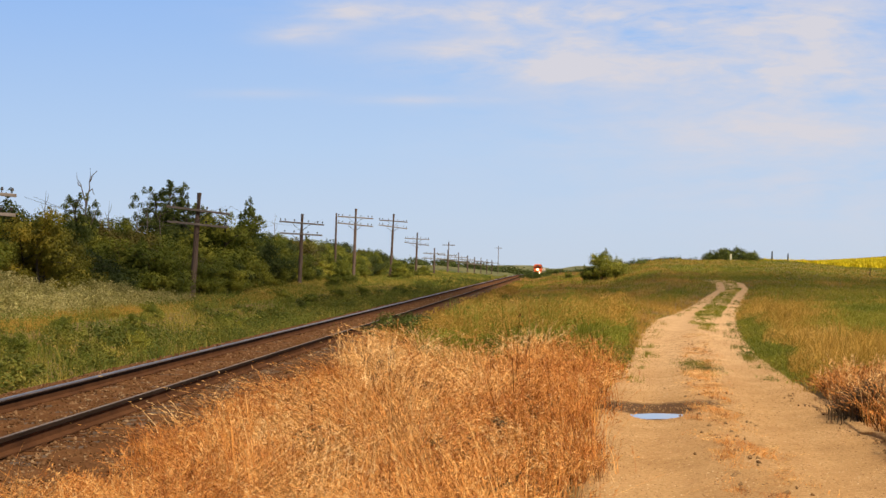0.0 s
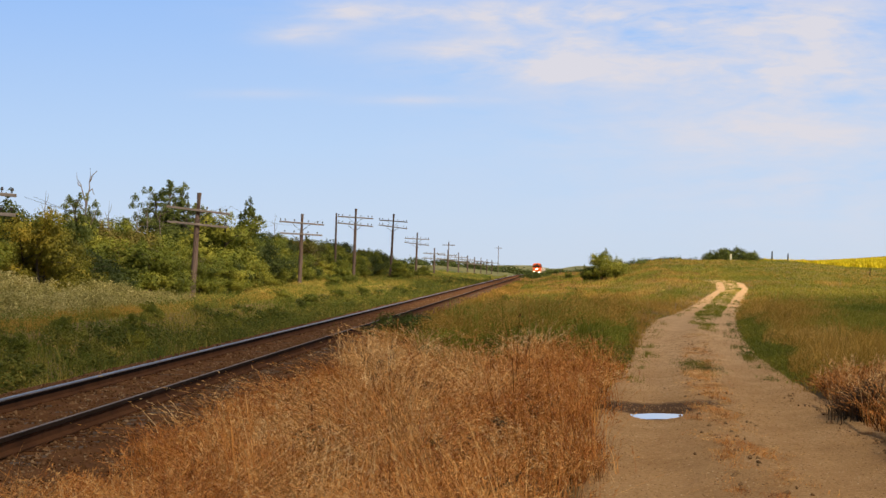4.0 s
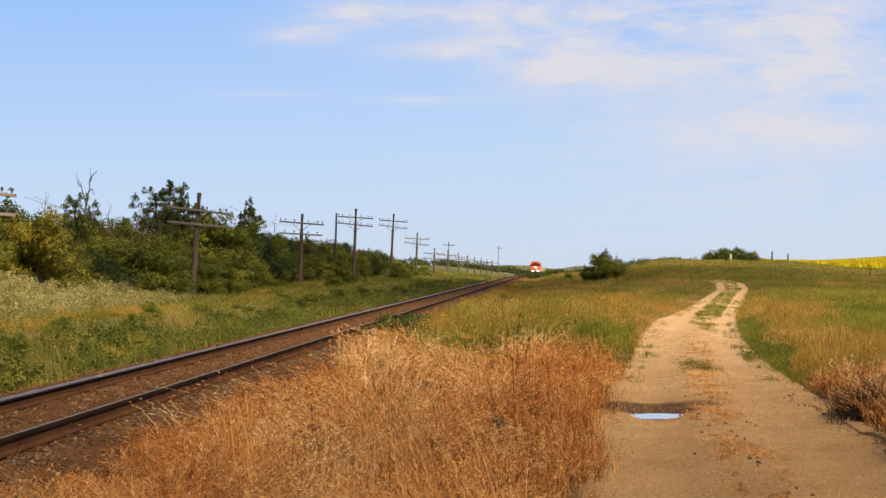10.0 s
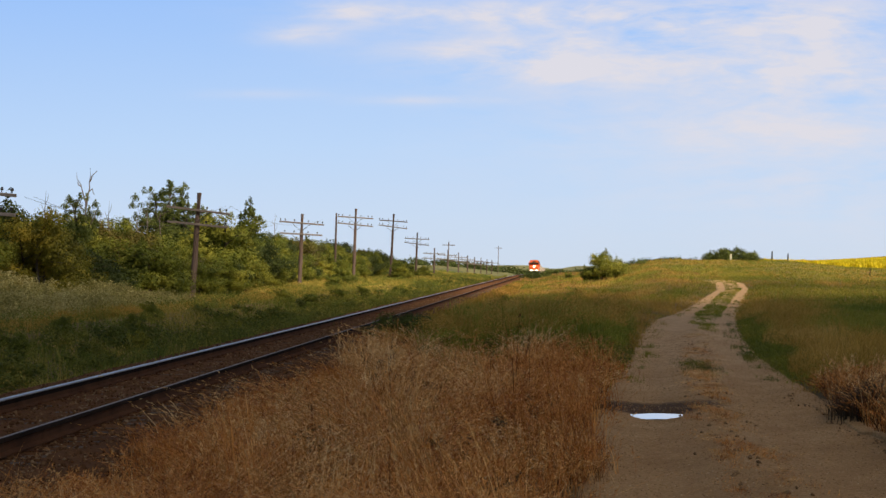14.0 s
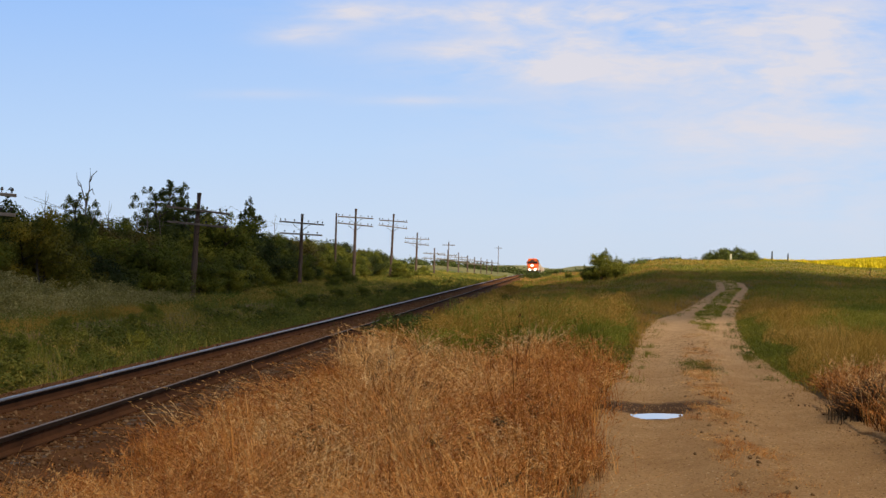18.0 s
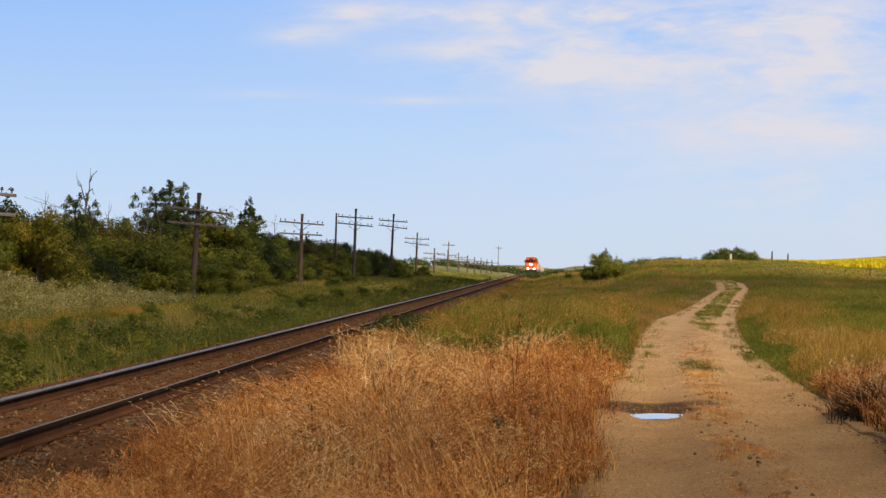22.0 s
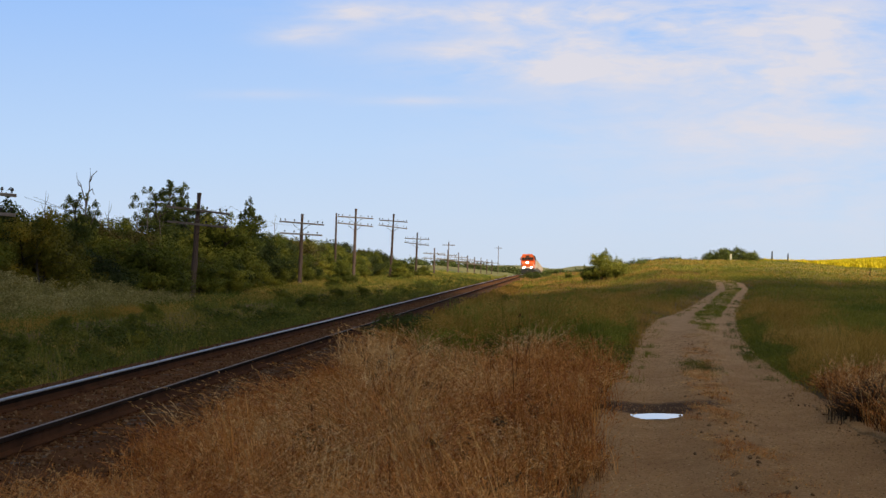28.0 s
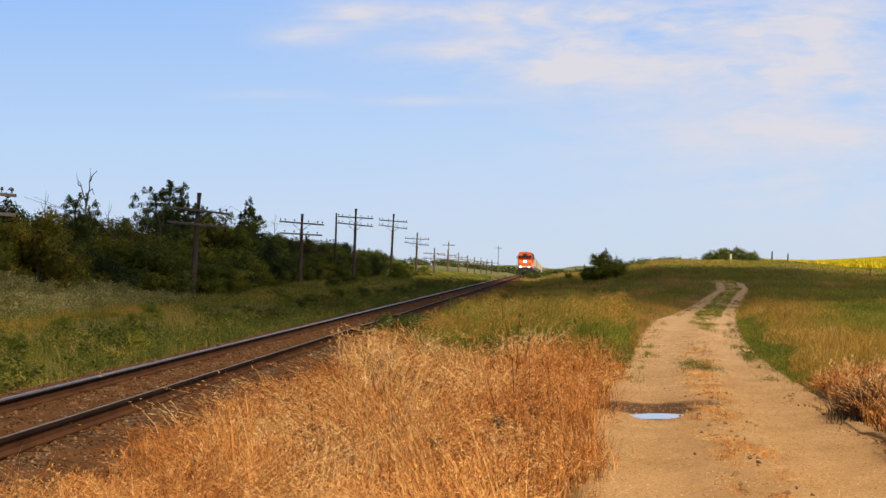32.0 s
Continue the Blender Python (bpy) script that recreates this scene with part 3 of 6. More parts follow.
def build_lip():
    """The worn scarp where the lane has cut into the turf on its right."""
    ys = np.arange(17.5, 28.4, 0.09)
    rng = np.random.default_rng(27)
    jag = np.convolve(rng.normal(0, 1, len(ys) + 8), np.ones(5) / 5, "same")[4:-4]
    cx = lane_x(ys) + np.interp(ys, (17.5, 20.5, 24.5, 28, 29.5), (1.5, 1.5, 1.42, 1.2, 1.12)) + 0.045 * np.sin(ys * 1.9) + 0.05 * jag
    rise = (0.043 + 0.012 * np.sin(ys * 2.7) + 0.012 * jag) * np.interp(ys, (17.5, 18.5, 25, 28.2), (0.6, 1, 0.8, 0.05))
    rows = []
    for u, h in ((-0.03, -0.1), (0.02, 0.25), (0.028, 0.8), (0.04, 1.0), (0.07, 1.06), (0.16, 0.95), (0.42, 0.55), (0.62, -0.2)):
        wob = 0.012 * np.sin(ys * 7.3 + u * 40) + 0.01 * jag
        rows.append(np.stack([cx + u + wob, ys, lane_height(cx - 0.05, ys) + rise * h + 0.006 * np.sin(ys * 9 + u * 30) - (0.08 if u > 0.6 else 0.0)], -1))
    v = np.stack(rows, 1).reshape(-1, 3)
    k = len(rows)
    f = [(r * k + i, r * k + i + 1, (r + 1) * k + i + 1, (r + 1) * k + i) for r in range(len(ys) - 1) for i in range(k - 1)]
    ob = new("verge_lip", mesh_from("verge_lip", v, f, LANE))
    tagged(ob, "low crumbling earth scarp at the lane's edge", "earth bank", kind="structure")


def build_track():
    top = tagged(new("railway_track"), "single railway track with rusty rails on ballast", "railway track", kind="structure")
    ys = spread((-30, 300, 3), (300, 1200, 10))
    # rail cross-section: head, web, foot
    prof = [(-0.036, -0.007), (-0.022, 0), (0.022, 0), (0.036, -0.007), (0.036, -0.022), (0.036, -0.04), (0.012, -0.053), (0.0105, -0.085), (0.010, -0.135),
            (0.07, -0.158), (0.07, -0.172), (-0.07, -0.172), (-0.07, -0.158), (-0.010, -0.135), (-0.0105, -0.085), (-0.012, -0.053), (-0.036, -0.04)]
    for off in (-0.7525, 0.7525):
        v = np.array([[(float(track_x(y)) + off + a, y, float(track_z(y)) + b) for a, b in prof] for y in ys]).reshape(-1, 3)
        k = len(prof)
        f = [(r * k + i, r * k + (i + 1) % k, (r + 1) * k + (i + 1) % k, (r + 1) * k + i) for r in range(len(ys) - 1) for i in range(k)]
        me = mesh_from("rail", v, f, RAIL_RUST)
        me.materials.append(RAIL_TOP if off < 0 else RAIL_WORN)
        me.materials.append(RAIL_SIDE_SHADE)
        # the wheels' flanges polish the inner side of each head
        # look 2 also paints the head's shadow on its underside and upper web
        looks = (0, 1, 1, 1, 2, 2, 2, 0, 0, 0, 0, 0, 0, 0, 0, 2, 2) if off < 0 else (1, 1, 2, 2, 2, 2, 0, 0, 0, 0, 0, 0, 0, 0, 2, 2, 1)
        idx = np.array([looks[i % k] for i in range(len(f))], np.int32)
        me.polygons.foreach_set("material_index", idx)
        part("rail", me, None, top, "steel rail with a polished head and rusty web")
    # ballast bed
    us = np.array([-2.9, -2.6, -2.2, -1.9, -1.6, -1.2, -0.95, -0.6, -0.3, 0, 0.3, 0.6, 0.95, 1.2, 1.6, 1.9, 2.2, 2.6, 2.9])
    hs = np.array([-0.62, -0.5, -0.32, -0.22, -0.19, -0.185, -0.195, -0.18, -0.175, -0.175, -0.175, -0.18, -0.195, -0.185, -0.19, -0.22, -0.32, -0.45, -0.62])
    yb = spread((-30, 90, 0.5), (90, 340, 2), (340, 1200, 15))
    v = np.array([[(float(track_x(y)) + u + 0.03 * math.sin(y * 3 + u * 7), y, float(track_z(y)) + h + 0.018 * math.sin(y * 4.1 + u * 5) + 0.012 * math.sin(y * 9.7 - u * 11))
                   for u, h in zip(us, hs)] for y in yb]).reshape(-1, 3)
    k = len(us)
    f = [(r * k + i, r * k + i + 1, (r + 1) * k + i + 1, (r + 1) * k + i) for r in range(len(yb) - 1) for i in range(k - 1)]
    part("ballast_bed", mesh_from("ballast_bed", v, f, BALLAST, True), None, top)
    return top


def rocks(n, xs, ys, zs, sizes, rng):
    """Angular stones, eight faces each, as arrays."""
    base = np.array([(1, 0, 0), (0, 1, 0), (-1, 0, 0), (0, -1, 0), (0, 0, 1), (0, 0, -1)], float)
    tri = np.array([(0, 1, 4), (1, 2, 4), (2, 3, 4), (3, 0, 4), (1, 0, 5), (2, 1, 5), (3, 2, 5), (0, 3, 5)])
    v = base[None] * rng.uniform(0.55, 1.3, (n, 6, 1)) + rng.normal(0, 0.18, (n, 6, 3))
    a = rng.uniform(0, 2 * np.pi, n)
    c, s = np.cos(a)[:, None], np.sin(a)[:, None]
    v = np.stack([v[..., 0] * c - v[..., 1] * s, v[..., 0] * s + v[..., 1] * c, v[..., 2] * 0.75], -1)
    v = v * sizes[:, None, None] + np.stack([xs, ys, zs], -1)[:, None, :]
    f = tri[None] + (np.arange(n) * 6)[:, None, None]
    return v.reshape(-1, 3), f.reshape(-1, 3)


def build_ballast_stones():
    rng = np.random.default_rng(4)
    n = 40000
    y = 12 + 100 * rng.random(n) ** 2.0
    u = rng.uniform(-2.55, 2.75, n)
    z = np.interp(np.abs(u), (0, 0.6, 1.2, 1.6, 1.9, 2.2, 2.75), (-0.165, -0.172, -0.18, -0.185, -0.215, -0.31, -0.52))
    keep = (np.abs(np.abs(u) - 0.7525) > 0.09)
    u, y, z = u[keep], y[keep], z[keep]
    size = rng.uniform(0.01, 0.027, len(u)) * np.where(rng.random(len(u)) < 0.06, 1.7, 1.0)
    v, f = rocks(len(u), track_x(y) + u, y, z + track_z(y), size, rng)
    tagged(new("ballast_stones", mesh_from("ballast_stones", v, f, STONE)), "rust-stained crushed ballast stones along the track", "ballast", kind="stuff")
    # pebbles on the lane and clods on its right-hand lip
    n = 26000
    y = 12 + 45 * rng.random(n) ** 1.6
    u = rng.uniform(-1.5, 1.55, n)
    x = lane_x(y) + u
    v, f = rocks(n, x, y, lane_height(x, y) + 0.001, rng.uniform(0.004, 0.013, n), rng)
    tagged(new("lane_pebbles", mesh_from("lane_pebbles", v, f, PEBBLE)), "loose pale pebbles scattered on the lane", "pebbles", kind="stuff")
    n = 90
    y = rng.uniform(15, 29, n)
    x = lane_x(y) + np.interp(y, (20, 24.5, 28), (1.44, 1.36, 1.16)) + 0.05 * np.sin(y * 1.3) + rng.normal(0, 0.06, n)
    v, f = rocks(n, x, y, lane_height(x, y) + rng.uniform(0.0, 0.02, n), rng.uniform(0.008, 0.028, n), rng)
    y2 = 14 + 34 * rng.random(150) ** 1.4
    x2 = lane_x(y2) + rng.normal(0, 0.2, 150)
    v2, f2 = rocks(150, x2, y2, lane_height(x2, y2) + 0.008, rng.uniform(0.012, 0.034, 150), rng)
    v, f = np.concatenate([v, v2]), np.concatenate([f, f2 + len(v)])
    tagged(new("soil_clods", mesh_from("soil_clods", v, f, surface("clod", [(0.3, (0.12, 0.066, 0.03)), (0.7, (0.36, 0.22, 0.1))], 4, 40, 0.95))),
           "crumbled dark earth clods along the lane's edge and crown", "soil", kind="stuff")


# ---- grass ----
def blades(n, x, y, z, height, width, lean, rng, head=0.0, heading=None):
    """n curved blades or stalks as quads; head widens the tip to a seed head."""
    if head:
        rows = np.array([0, 0.4, 0.75, 1.0])
        prof = np.array([1.0, 0.85, 0.65, 0.4])
    else:
        rows = np.array([0, 0.5, 1.0])
        prof = np.array([1.0, 0.8, 0.12])
    k = len(rows)
    # neighbours lie over together, this way here and that way there
    a = 4.5 * np.sin(x * 1.9 + 1.7 * np.sin(y * 0.8)) + 3.1 * np.sin(y * 1.3 + 2.1 * np.sin(x * 1.1)) + rng.normal(0, 1.5, n)
    fa = rng.uniform(0, np.pi, n)
    lying = np.clip(0.75 + 0.7 * np.sin(x * 2.3 + y * 0.7) * np.sin(y * 1.7 - x * 0.6), 0.15, 2)
    b = lean * lying * (0.3 + 1.4 * rng.random(n)) * height
    if heading is not None:
        a = heading + rng.normal(0, 0.55, n)
        b = lean * (0.5 + rng.random(n)) * height
    px = x[:, None] + np.cos(a)[:, None] * b[:, None] * rows[None] ** 2
    py = y[:, None] + np.sin(a)[:, None] * b[:, None] * rows[None] ** 2
    pz = z[:, None] + height[:, None] * rows[None] * (1 - 0.25 * np.minimum(b / height, 1)[:, None] * rows[None])
    wx = np.cos(fa)[:, None] * (width[:, None] * prof[None] / 2)
    wy = np.sin(fa)[:, None] * (width[:, None] * prof[None] / 2)
    left = np.stack([px - wx, py - wy, pz], -1)
    right = np.stack([px + wx, py + wy, pz], -1)
    v = np.stack([left, right], 2).reshape(n, 2 * k, 3)
    q = np.array([(2 * i, 2 * i + 1, 2 * i + 3, 2 * i + 2) for i in range(k - 1)])
    f = q[None] + (np.arange(n) * 2 * k)[:, None, None]
    v, f = v.reshape(-1, 3), f.reshape(-1, 4)
    if head:
        # spikelets hanging round the top of each stalk
        m = 8
        t = rng.uniform(0.72, 1.03, (n, m))
        cx = x[:, None] + np.cos(a)[:, None] * b[:, None] * t ** 2 + rng.normal(0, 0.012, (n, m))
        cy = y[:, None] + np.sin(a)[:, None] * b[:, None] * t ** 2 + rng.normal(0, 0.012, (n, m))
        cz = z[:, None] + height[:, None] * t * (1 - 0.25 * np.minimum(b / height, 1)[:, None] * t)
        c = np.stack([cx, cy, cz], -1).reshape(-1, 3)
        up = np.repeat(np.stack([np.cos(a) * b * 1.6, np.sin(a) * b * 1.6, height * 0.6], -1) / height[:, None], m, 0)
        d = rng.normal(0, 0.42, (n * m, 3)) + up
        d /= np.linalg.norm(d, axis=1)[:, None]
        s = np.cross(d, rng.normal(0, 1, (n * m, 3)))
        s /= np.maximum(np.linalg.norm(s, axis=1), 1e-6)[:, None]
        ln = (head * rng.uniform(0.008, 0.02, n * m) * np.repeat(np.sqrt(y / 20.0), m))[:, None]
        wd = ln * 0.13 + 0.0012
        sv = np.stack([c - d * ln, c + s * wd, c + d * ln, c - s * wd], 1).reshape(-1, 3)
        sf = np.arange(n * m * 4).reshape(-1, 4) + len(v)
        v, f = np.concatenate([v, sv]), np.concatenate([f, sf])
    return v, f


def low_by_lane(x, y):
    """Grass stays short along the lane's edges."""
    d = np.abs(x - lane_x(y)) - lane_half(x, y)
    return np.where((y > 31) & (y < 145) & (d > -0.2), np.interp(d, (0.0, 0.9), (0.4, 1.0)), 1.0)


def patches(x, y):
    """Broad soft patches of one growth and another."""
    return np.sin(x * 0.55 + 1.3 * np.sin(y * 0.11)) * np.sin(y * 0.16 + 1.1 * np.sin(x * 0.4)) + 0.45 * np.sin(x * 1.3 + y * 0.3) * np.sin(y * 0.41 - x * 0.5)


def clumped(rng, n, x, y, r):
    """Gather points round every twelfth one."""
    seeds = rng.integers(0, n, max(n // 12, 1))
    pick = seeds[rng.integers(0, len(seeds), n)]
    return x[pick] + rng.normal(0, r, n), y[pick] + rng.normal(0, r, n)


def lay_grass(name, label, sample, n, hgt, wid, lean, material, seed, head=0.0, clump=0.0, keep=None, category="grass", lift=-0.02):
    """Grass over a stretch of land; sample(rng, n) gives the places."""
    rng = np.random.default_rng(seed)
    x, y = sample(rng, n)
    if clump:
        x, y = clumped(rng, n, x, y, clump)
    if keep is not None:
        ok = keep(x, y, rng)
        x, y = x[ok], y[ok]
    n = len(x)
    # tussocks stand taller in places
    tall = 0.8 + 0.36 * np.sin(x * 1.7 + 2 * np.sin(y * 0.6)) * np.sin(y * 0.9 + 1.3 * np.sin(x * 0.8)) + 0.16 * np.sin(x * 5.1 + y * 2.2) * np.sin(y * 3.7 - x)
    h = hgt * tall * rng.uniform(0.55, 1.2, n) * np.interp(y, (45, 150), (1.0, 0.6)) * low_by_lane(x, y)
    w = wid * rng.uniform(0.6, 1.4, n) if np.isscalar(wid) else wid(y) * rng.uniform(0.6, 1.4, n)
    v, f = blades(n, x, y, land(x, y) + lift, h, w, lean, rng, head)
    return tagged(new(name, mesh_from(name, v, f, material)), label, category, kind="stuff")


def lay_tufts(name, label, sample, tufts, per, hgt, wid, material, seed, head, keep, lying=0.55, radius=0.13):
    """Tall grass in tussocks; each has its own height, and its stalks lie over together."""
    rng = np.random.default_rng(seed)
    tx, ty = sample(rng, tufts)
    th = hgt * rng.uniform(0.55, 1.15, tufts)
    ta = rng.uniform(0, 2 * np.pi, tufts)
    tl = lying * rng.gamma(2.0, 0.5, tufts)
    near = lane_x(ty) - tx < 2.5
    ta = np.where(near, np.pi + rng.normal(0, 0.8, tufts), ta)      # beside the lane they lie away from it
    th *= 0.8 + 0.36 * np.sin(tx * 3.0 + 1.2 * np.sin(ty * 0.35)) * np.sin(ty * 0.5 + tx * 1.1) + 0.12 * np.sin(tx * 7 + ty)
    th *= 0.78 + 0.22 * smooth(2.3, 3.3, tx - track_x(ty))          # shorter on the ballast's foot
    th = np.maximum(th, 0.28)
    th *= 0.62 + 0.38 * smooth(1.4, 2.3, lane_x(ty) - tx)
    tr = radius * rng.uniform(0.6, 1.6, tufts)
    k = np.repeat(np.arange(tufts), per)
    n = len(k)
    x, y = tx[k] + rng.normal(0, 1, n) * tr[k], ty[k] + rng.normal(0, 1.3, n) * tr[k]
    ok = keep(x, y, rng)
    k, x, y = k[ok], x[ok], y[ok]
    n = len(k)
    h = th[k] * rng.uniform(0.6, 1.15, n)
    v, f = blades(n, x, y, land(x, y) - 0.02, h, wid(y) * rng.uniform(0.6, 1.4, n), np.minimum(tl[k], 1.25), rng, head, ta[k])
    return tagged(new(name, mesh_from(name, v, f, material)), label, "grass", kind="stuff")


def low_growth(name, label, sample, n, height, material, seed, keep=None, size=0.016, category="weeds", lift=0.0):
    """Small leaves and sprigs heaped in uneven tussocks."""
    rng = np.random.default_rng(seed)
    x, y = sample(rng, n)
    if keep is not None:
        ok = keep(x, y, rng)
        x, y = x[ok], y[ok]
    n = len(x)
    lump = (0.55 + 0.45 * np.sin(x * 2.1 + 1.9 * np.sin(y * 0.45)) * np.sin(y * 0.62 + 1.6 * np.sin(x * 1.3))
            + 0.35 * np.sin(x * 5.3 + y * 1.1) * np.sin(y * 1.9 - x * 2.2))
    z = land(x, y) + height * np.clip(lump, 0.08, 1.4) * np.sqrt(rng.random(n)) * np.interp(y, (45, 150), (1.0, 0.7)) * low_by_lane(x, y) + lift
    p = np.stack([x, y, z], -1)
    t = rng.normal(0, 1, (n, 3)) + np.array([0, 0, 0.7])
    t /= np.linalg.norm(t, axis=1)[:, None]
    s = np.cross(t, rng.normal(0, 1, (n, 3)))
    s /= np.maximum(np.linalg.norm(s, axis=1), 1e-6)[:, None]
    ln = ((size * 0.6 + 0.00019 * y) * rng.uniform(0.6, 1.6, n))[:, None]
    v = np.stack([p - t * ln, p + s * ln * 0.4, p + t * ln, p - s * ln * 0.4], 1).reshape(-1, 3)
    return tagged(new(name, mesh_from(name, v, np.arange(4 * n).reshape(n, 4), material)), label, category, kind="stuff")


def fan(xa, xb, y0, y1, power=1.0):
    """Places between two lines x = xa(y) and x = xb(y), thinning out with distance."""
    def sample(rng, n):
        y = y0 * (y1 / y0) ** (rng.random(n) ** power)
        t = rng.random(n)
        return xa(y) + (xb(y) - xa(y)) * t, y
    return sample


def const(v):
    return lambda y: np.full_like(y, v)


def off_lane(x, y, rng):
    return (lane_share(x, y) + rng.normal(0, 0.07, len(x)) > 1.0) | (y > 141)


def golden(x, y, rng):
    """Where the field beyond the lane is ripe and golden."""
    r, u = x / y + rng.normal(0, 0.006, len(x)) + 0.008 * np.sin(y * 0.35) + 0.005 * np.sin(y * 0.9 + x), x - lane_x(y)
    g = np.where(y < 46, 1.1, np.where(y < 100, np.where(r < 0.128, 0.75, -0.35), np.where((y > 225) & (r < 0.086), 1.0, -0.25)))
    g = np.where((u < 1.75 + 0.25 * np.sin(y * 0.5)) & (y > 31) & (y < 66), -3.0, g)
    return g + 0.75 * patches(x, y) + rng.normal(0, 0.3, len(x)) > 0.2


def build_grass():
    lane_left = lambda y: lane_x(y) - 1.25
    lane_right = lambda y: lane_x(y) + 0.9
    near_w = lambda y: 0.00125 * y ** 0.55
    mid_w = lambda y: 0.00038 * y ** 0.85 + 0.003
    edge = lambda y: track_x(y) + np.interp(y, (11, 14, 19, 34, 42, 60, 120), (2.2, 2.25, 2.45, 2.55, 2.25, 2.0, 1.8)) + 0.2 * np.sin(y * 0.5)
    ragged = lambda x, y, rng: (lane_x(y) - x > np.interp(y, (22, 34), (1.58, 1.36)) + 0.14 * np.sin(y * 0.9) + 0.1 * np.sin(y * 2.3 + 1) + rng.normal(0, 0.12, len(x))) & (y < 36 + 2 * np.sin(x * 1.1) + rng.normal(0, 1.5, len(x)) - 2.6 * x)
    gappy = lambda x, y, rng: ragged(x, y, rng) & (np.sin(x * 3.1 + 1.5 * np.sin(y * 0.9)) * np.sin(y * 1.1 + 1.2 * np.sin(x * 1.9)) + 0.6 * np.sin(x * 6.3 + y * 1.3) * np.sin(y * 2.1 - x * 2) + rng.normal(0, 0.2, len(x)) > -0.1)
    # tall dead grass between line and lane
    dry = fan(edge, lane_left, 9.5, 52)
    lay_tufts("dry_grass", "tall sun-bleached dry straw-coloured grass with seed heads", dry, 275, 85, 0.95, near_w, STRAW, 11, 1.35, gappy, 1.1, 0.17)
    lay_tufts("pale_dry_grass", "pale straw grass tussocks with heavy seed heads", dry, 240, 75, 0.98, near_w, PALE_STRAW, 15, 1.45, gappy, 1.2, 0.15)
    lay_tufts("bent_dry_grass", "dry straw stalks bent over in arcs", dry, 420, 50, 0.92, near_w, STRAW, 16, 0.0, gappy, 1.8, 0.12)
    lay_tufts("brown_dry_grass", "brown dead grass tussocks among the straw", dry, 260, 60, 0.7, near_w, RUST_STRAW, 17, 1.1, gappy, 0.5, 0.2)
    # undergrowth coloured dark to paint the shadowed gaps between tussocks
    lay_grass("dry_grass_undergrowth", "matted dead grass under the tall straw, coloured dark for the shade there", dry, 60000, 0.26, near_w, 1.2, DULL_SHADE_STRAW, 12, clump=0.06, keep=ragged)
    rust_keep = lambda x, y, rng: ragged(x, y, rng) & (x > -1.6 + rng.normal(0, 0.5, len(x)))
    lay_grass("rust_grass", "upright reddish-brown dead grass stalks beside the lane", fan(lambda y: lane_x(y) - 3.2, lane_left, 13, 48), 6500, 0.68, near_w, 0.34,
              RUST_STRAW, 13, head=1.5, clump=0.09, keep=rust_keep)
    lay_grass("weed_stalks", "tall bare brown weed stalks standing out of the grass", fan(lambda y: track_x(y) + 2.8, lambda y: lane_x(y) - 1.8, 13, 40), 26, 1.1, lambda y: 0.0018 * y ** 0.55, 0.12, DULL_SHADE_STRAW, 19, head=2.4, keep=ragged)
    lay_grass("ballast_foot_grass", "short rusty dead grass on the foot of the ballast", fan(lambda y: track_x(y) + 1.95, lambda y: track_x(y) + 3.4, 9.5, 34), 24000, 0.38, near_w, 0.9, RUST_STRAW, 23, head=1.0, clump=0.07, keep=lambda x, y, rng: x - track_x(y) + rng.normal(0, 0.25, len(x)) + 0.25 * np.sin(y * 1.7) > 2.2)
    lay_grass("rail_edge_grass", "golden grass leaning over the foot of the ballast", fan(lambda y: track_x(y) + 2.0, lambda y: track_x(y) + 2.8, 44, 190), 9000, 0.5, mid_w, 0.5, GOLD, 20, head=1.2, keep=lambda x, y, rng: np.sin(y * 0.6) + 0.8 * np.sin(y * 1.7 + x) + rng.normal(0, 0.5, len(x)) > -0.5)
    lay_tufts("plume_grass", "tall pale feathery grass leaning out beside the track", fan(lambda y: track_x(y) + 2.5, lambda y: track_x(y) + 3.1, 20, 48), 30, 50, 0.98, near_w, PALE_STRAW, 18, 1.7, ragged, 0.5, 0.12)
    # rough meadow between line and lane, further on
    beyond = lambda x, y, rng: ((lane_share(x, y) > 1.0 + rng.normal(0, 0.07, len(x))) | (y > 141)) & (y > 33 + 2 * np.sin(x * 1.1) + rng.normal(0, 1.5, len(x)) - 2.6 * x)
    between = fan(edge, lambda y: np.where(y > 141, lane_x(y) + 1.5, lane_x(y) - 0.8), 30, 330, 0.8)
    sere = lambda x, y, rng: patches(x * 1.2, y * 0.8) + rng.normal(0, 0.25, len(x)) + np.interp(y, (34, 45, 64, 85, 120, 250), (0.5, 0.7, 0.8, 0.45, -0.1, -0.2)) > 0.1
    meadow_gold = lambda x, y, rng: beyond(x, y, rng) & sere(x, y, rng)
    meadow_green = lambda x, y, rng: beyond(x, y, rng) & ~sere(x, y, rng)
    lay_grass("meadow_grass", "rough olive green meadow grass", between, 60000, 0.42, mid_w, 0.85, FIELD, 21, keep=meadow_green)
    lay_grass("golden_meadow_grass", "ripe golden meadow grass in patches", between, 60000, 0.46, mid_w, 0.75, GOLD, 24, keep=meadow_gold)
    lay_grass("green_weeds", "green leafy weeds beyond the dead grass", fan(lambda y: track_x(y) + 2.8, lane_left, 34, 68), 7000, 0.38, lambda y: 0.0012 * y ** 0.55 + 0.003, 0.8,
              GREEN, 22, clump=0.22, keep=beyond)
    # open field beyond the lane
    wide = fan(lane_right, lambda y: np.maximum(0.19 * y, lane_x(y) + 3), 29, 330, 0.85)
    ripe = lambda x, y, rng: off_lane(x, y, rng) & golden(x, y, rng)
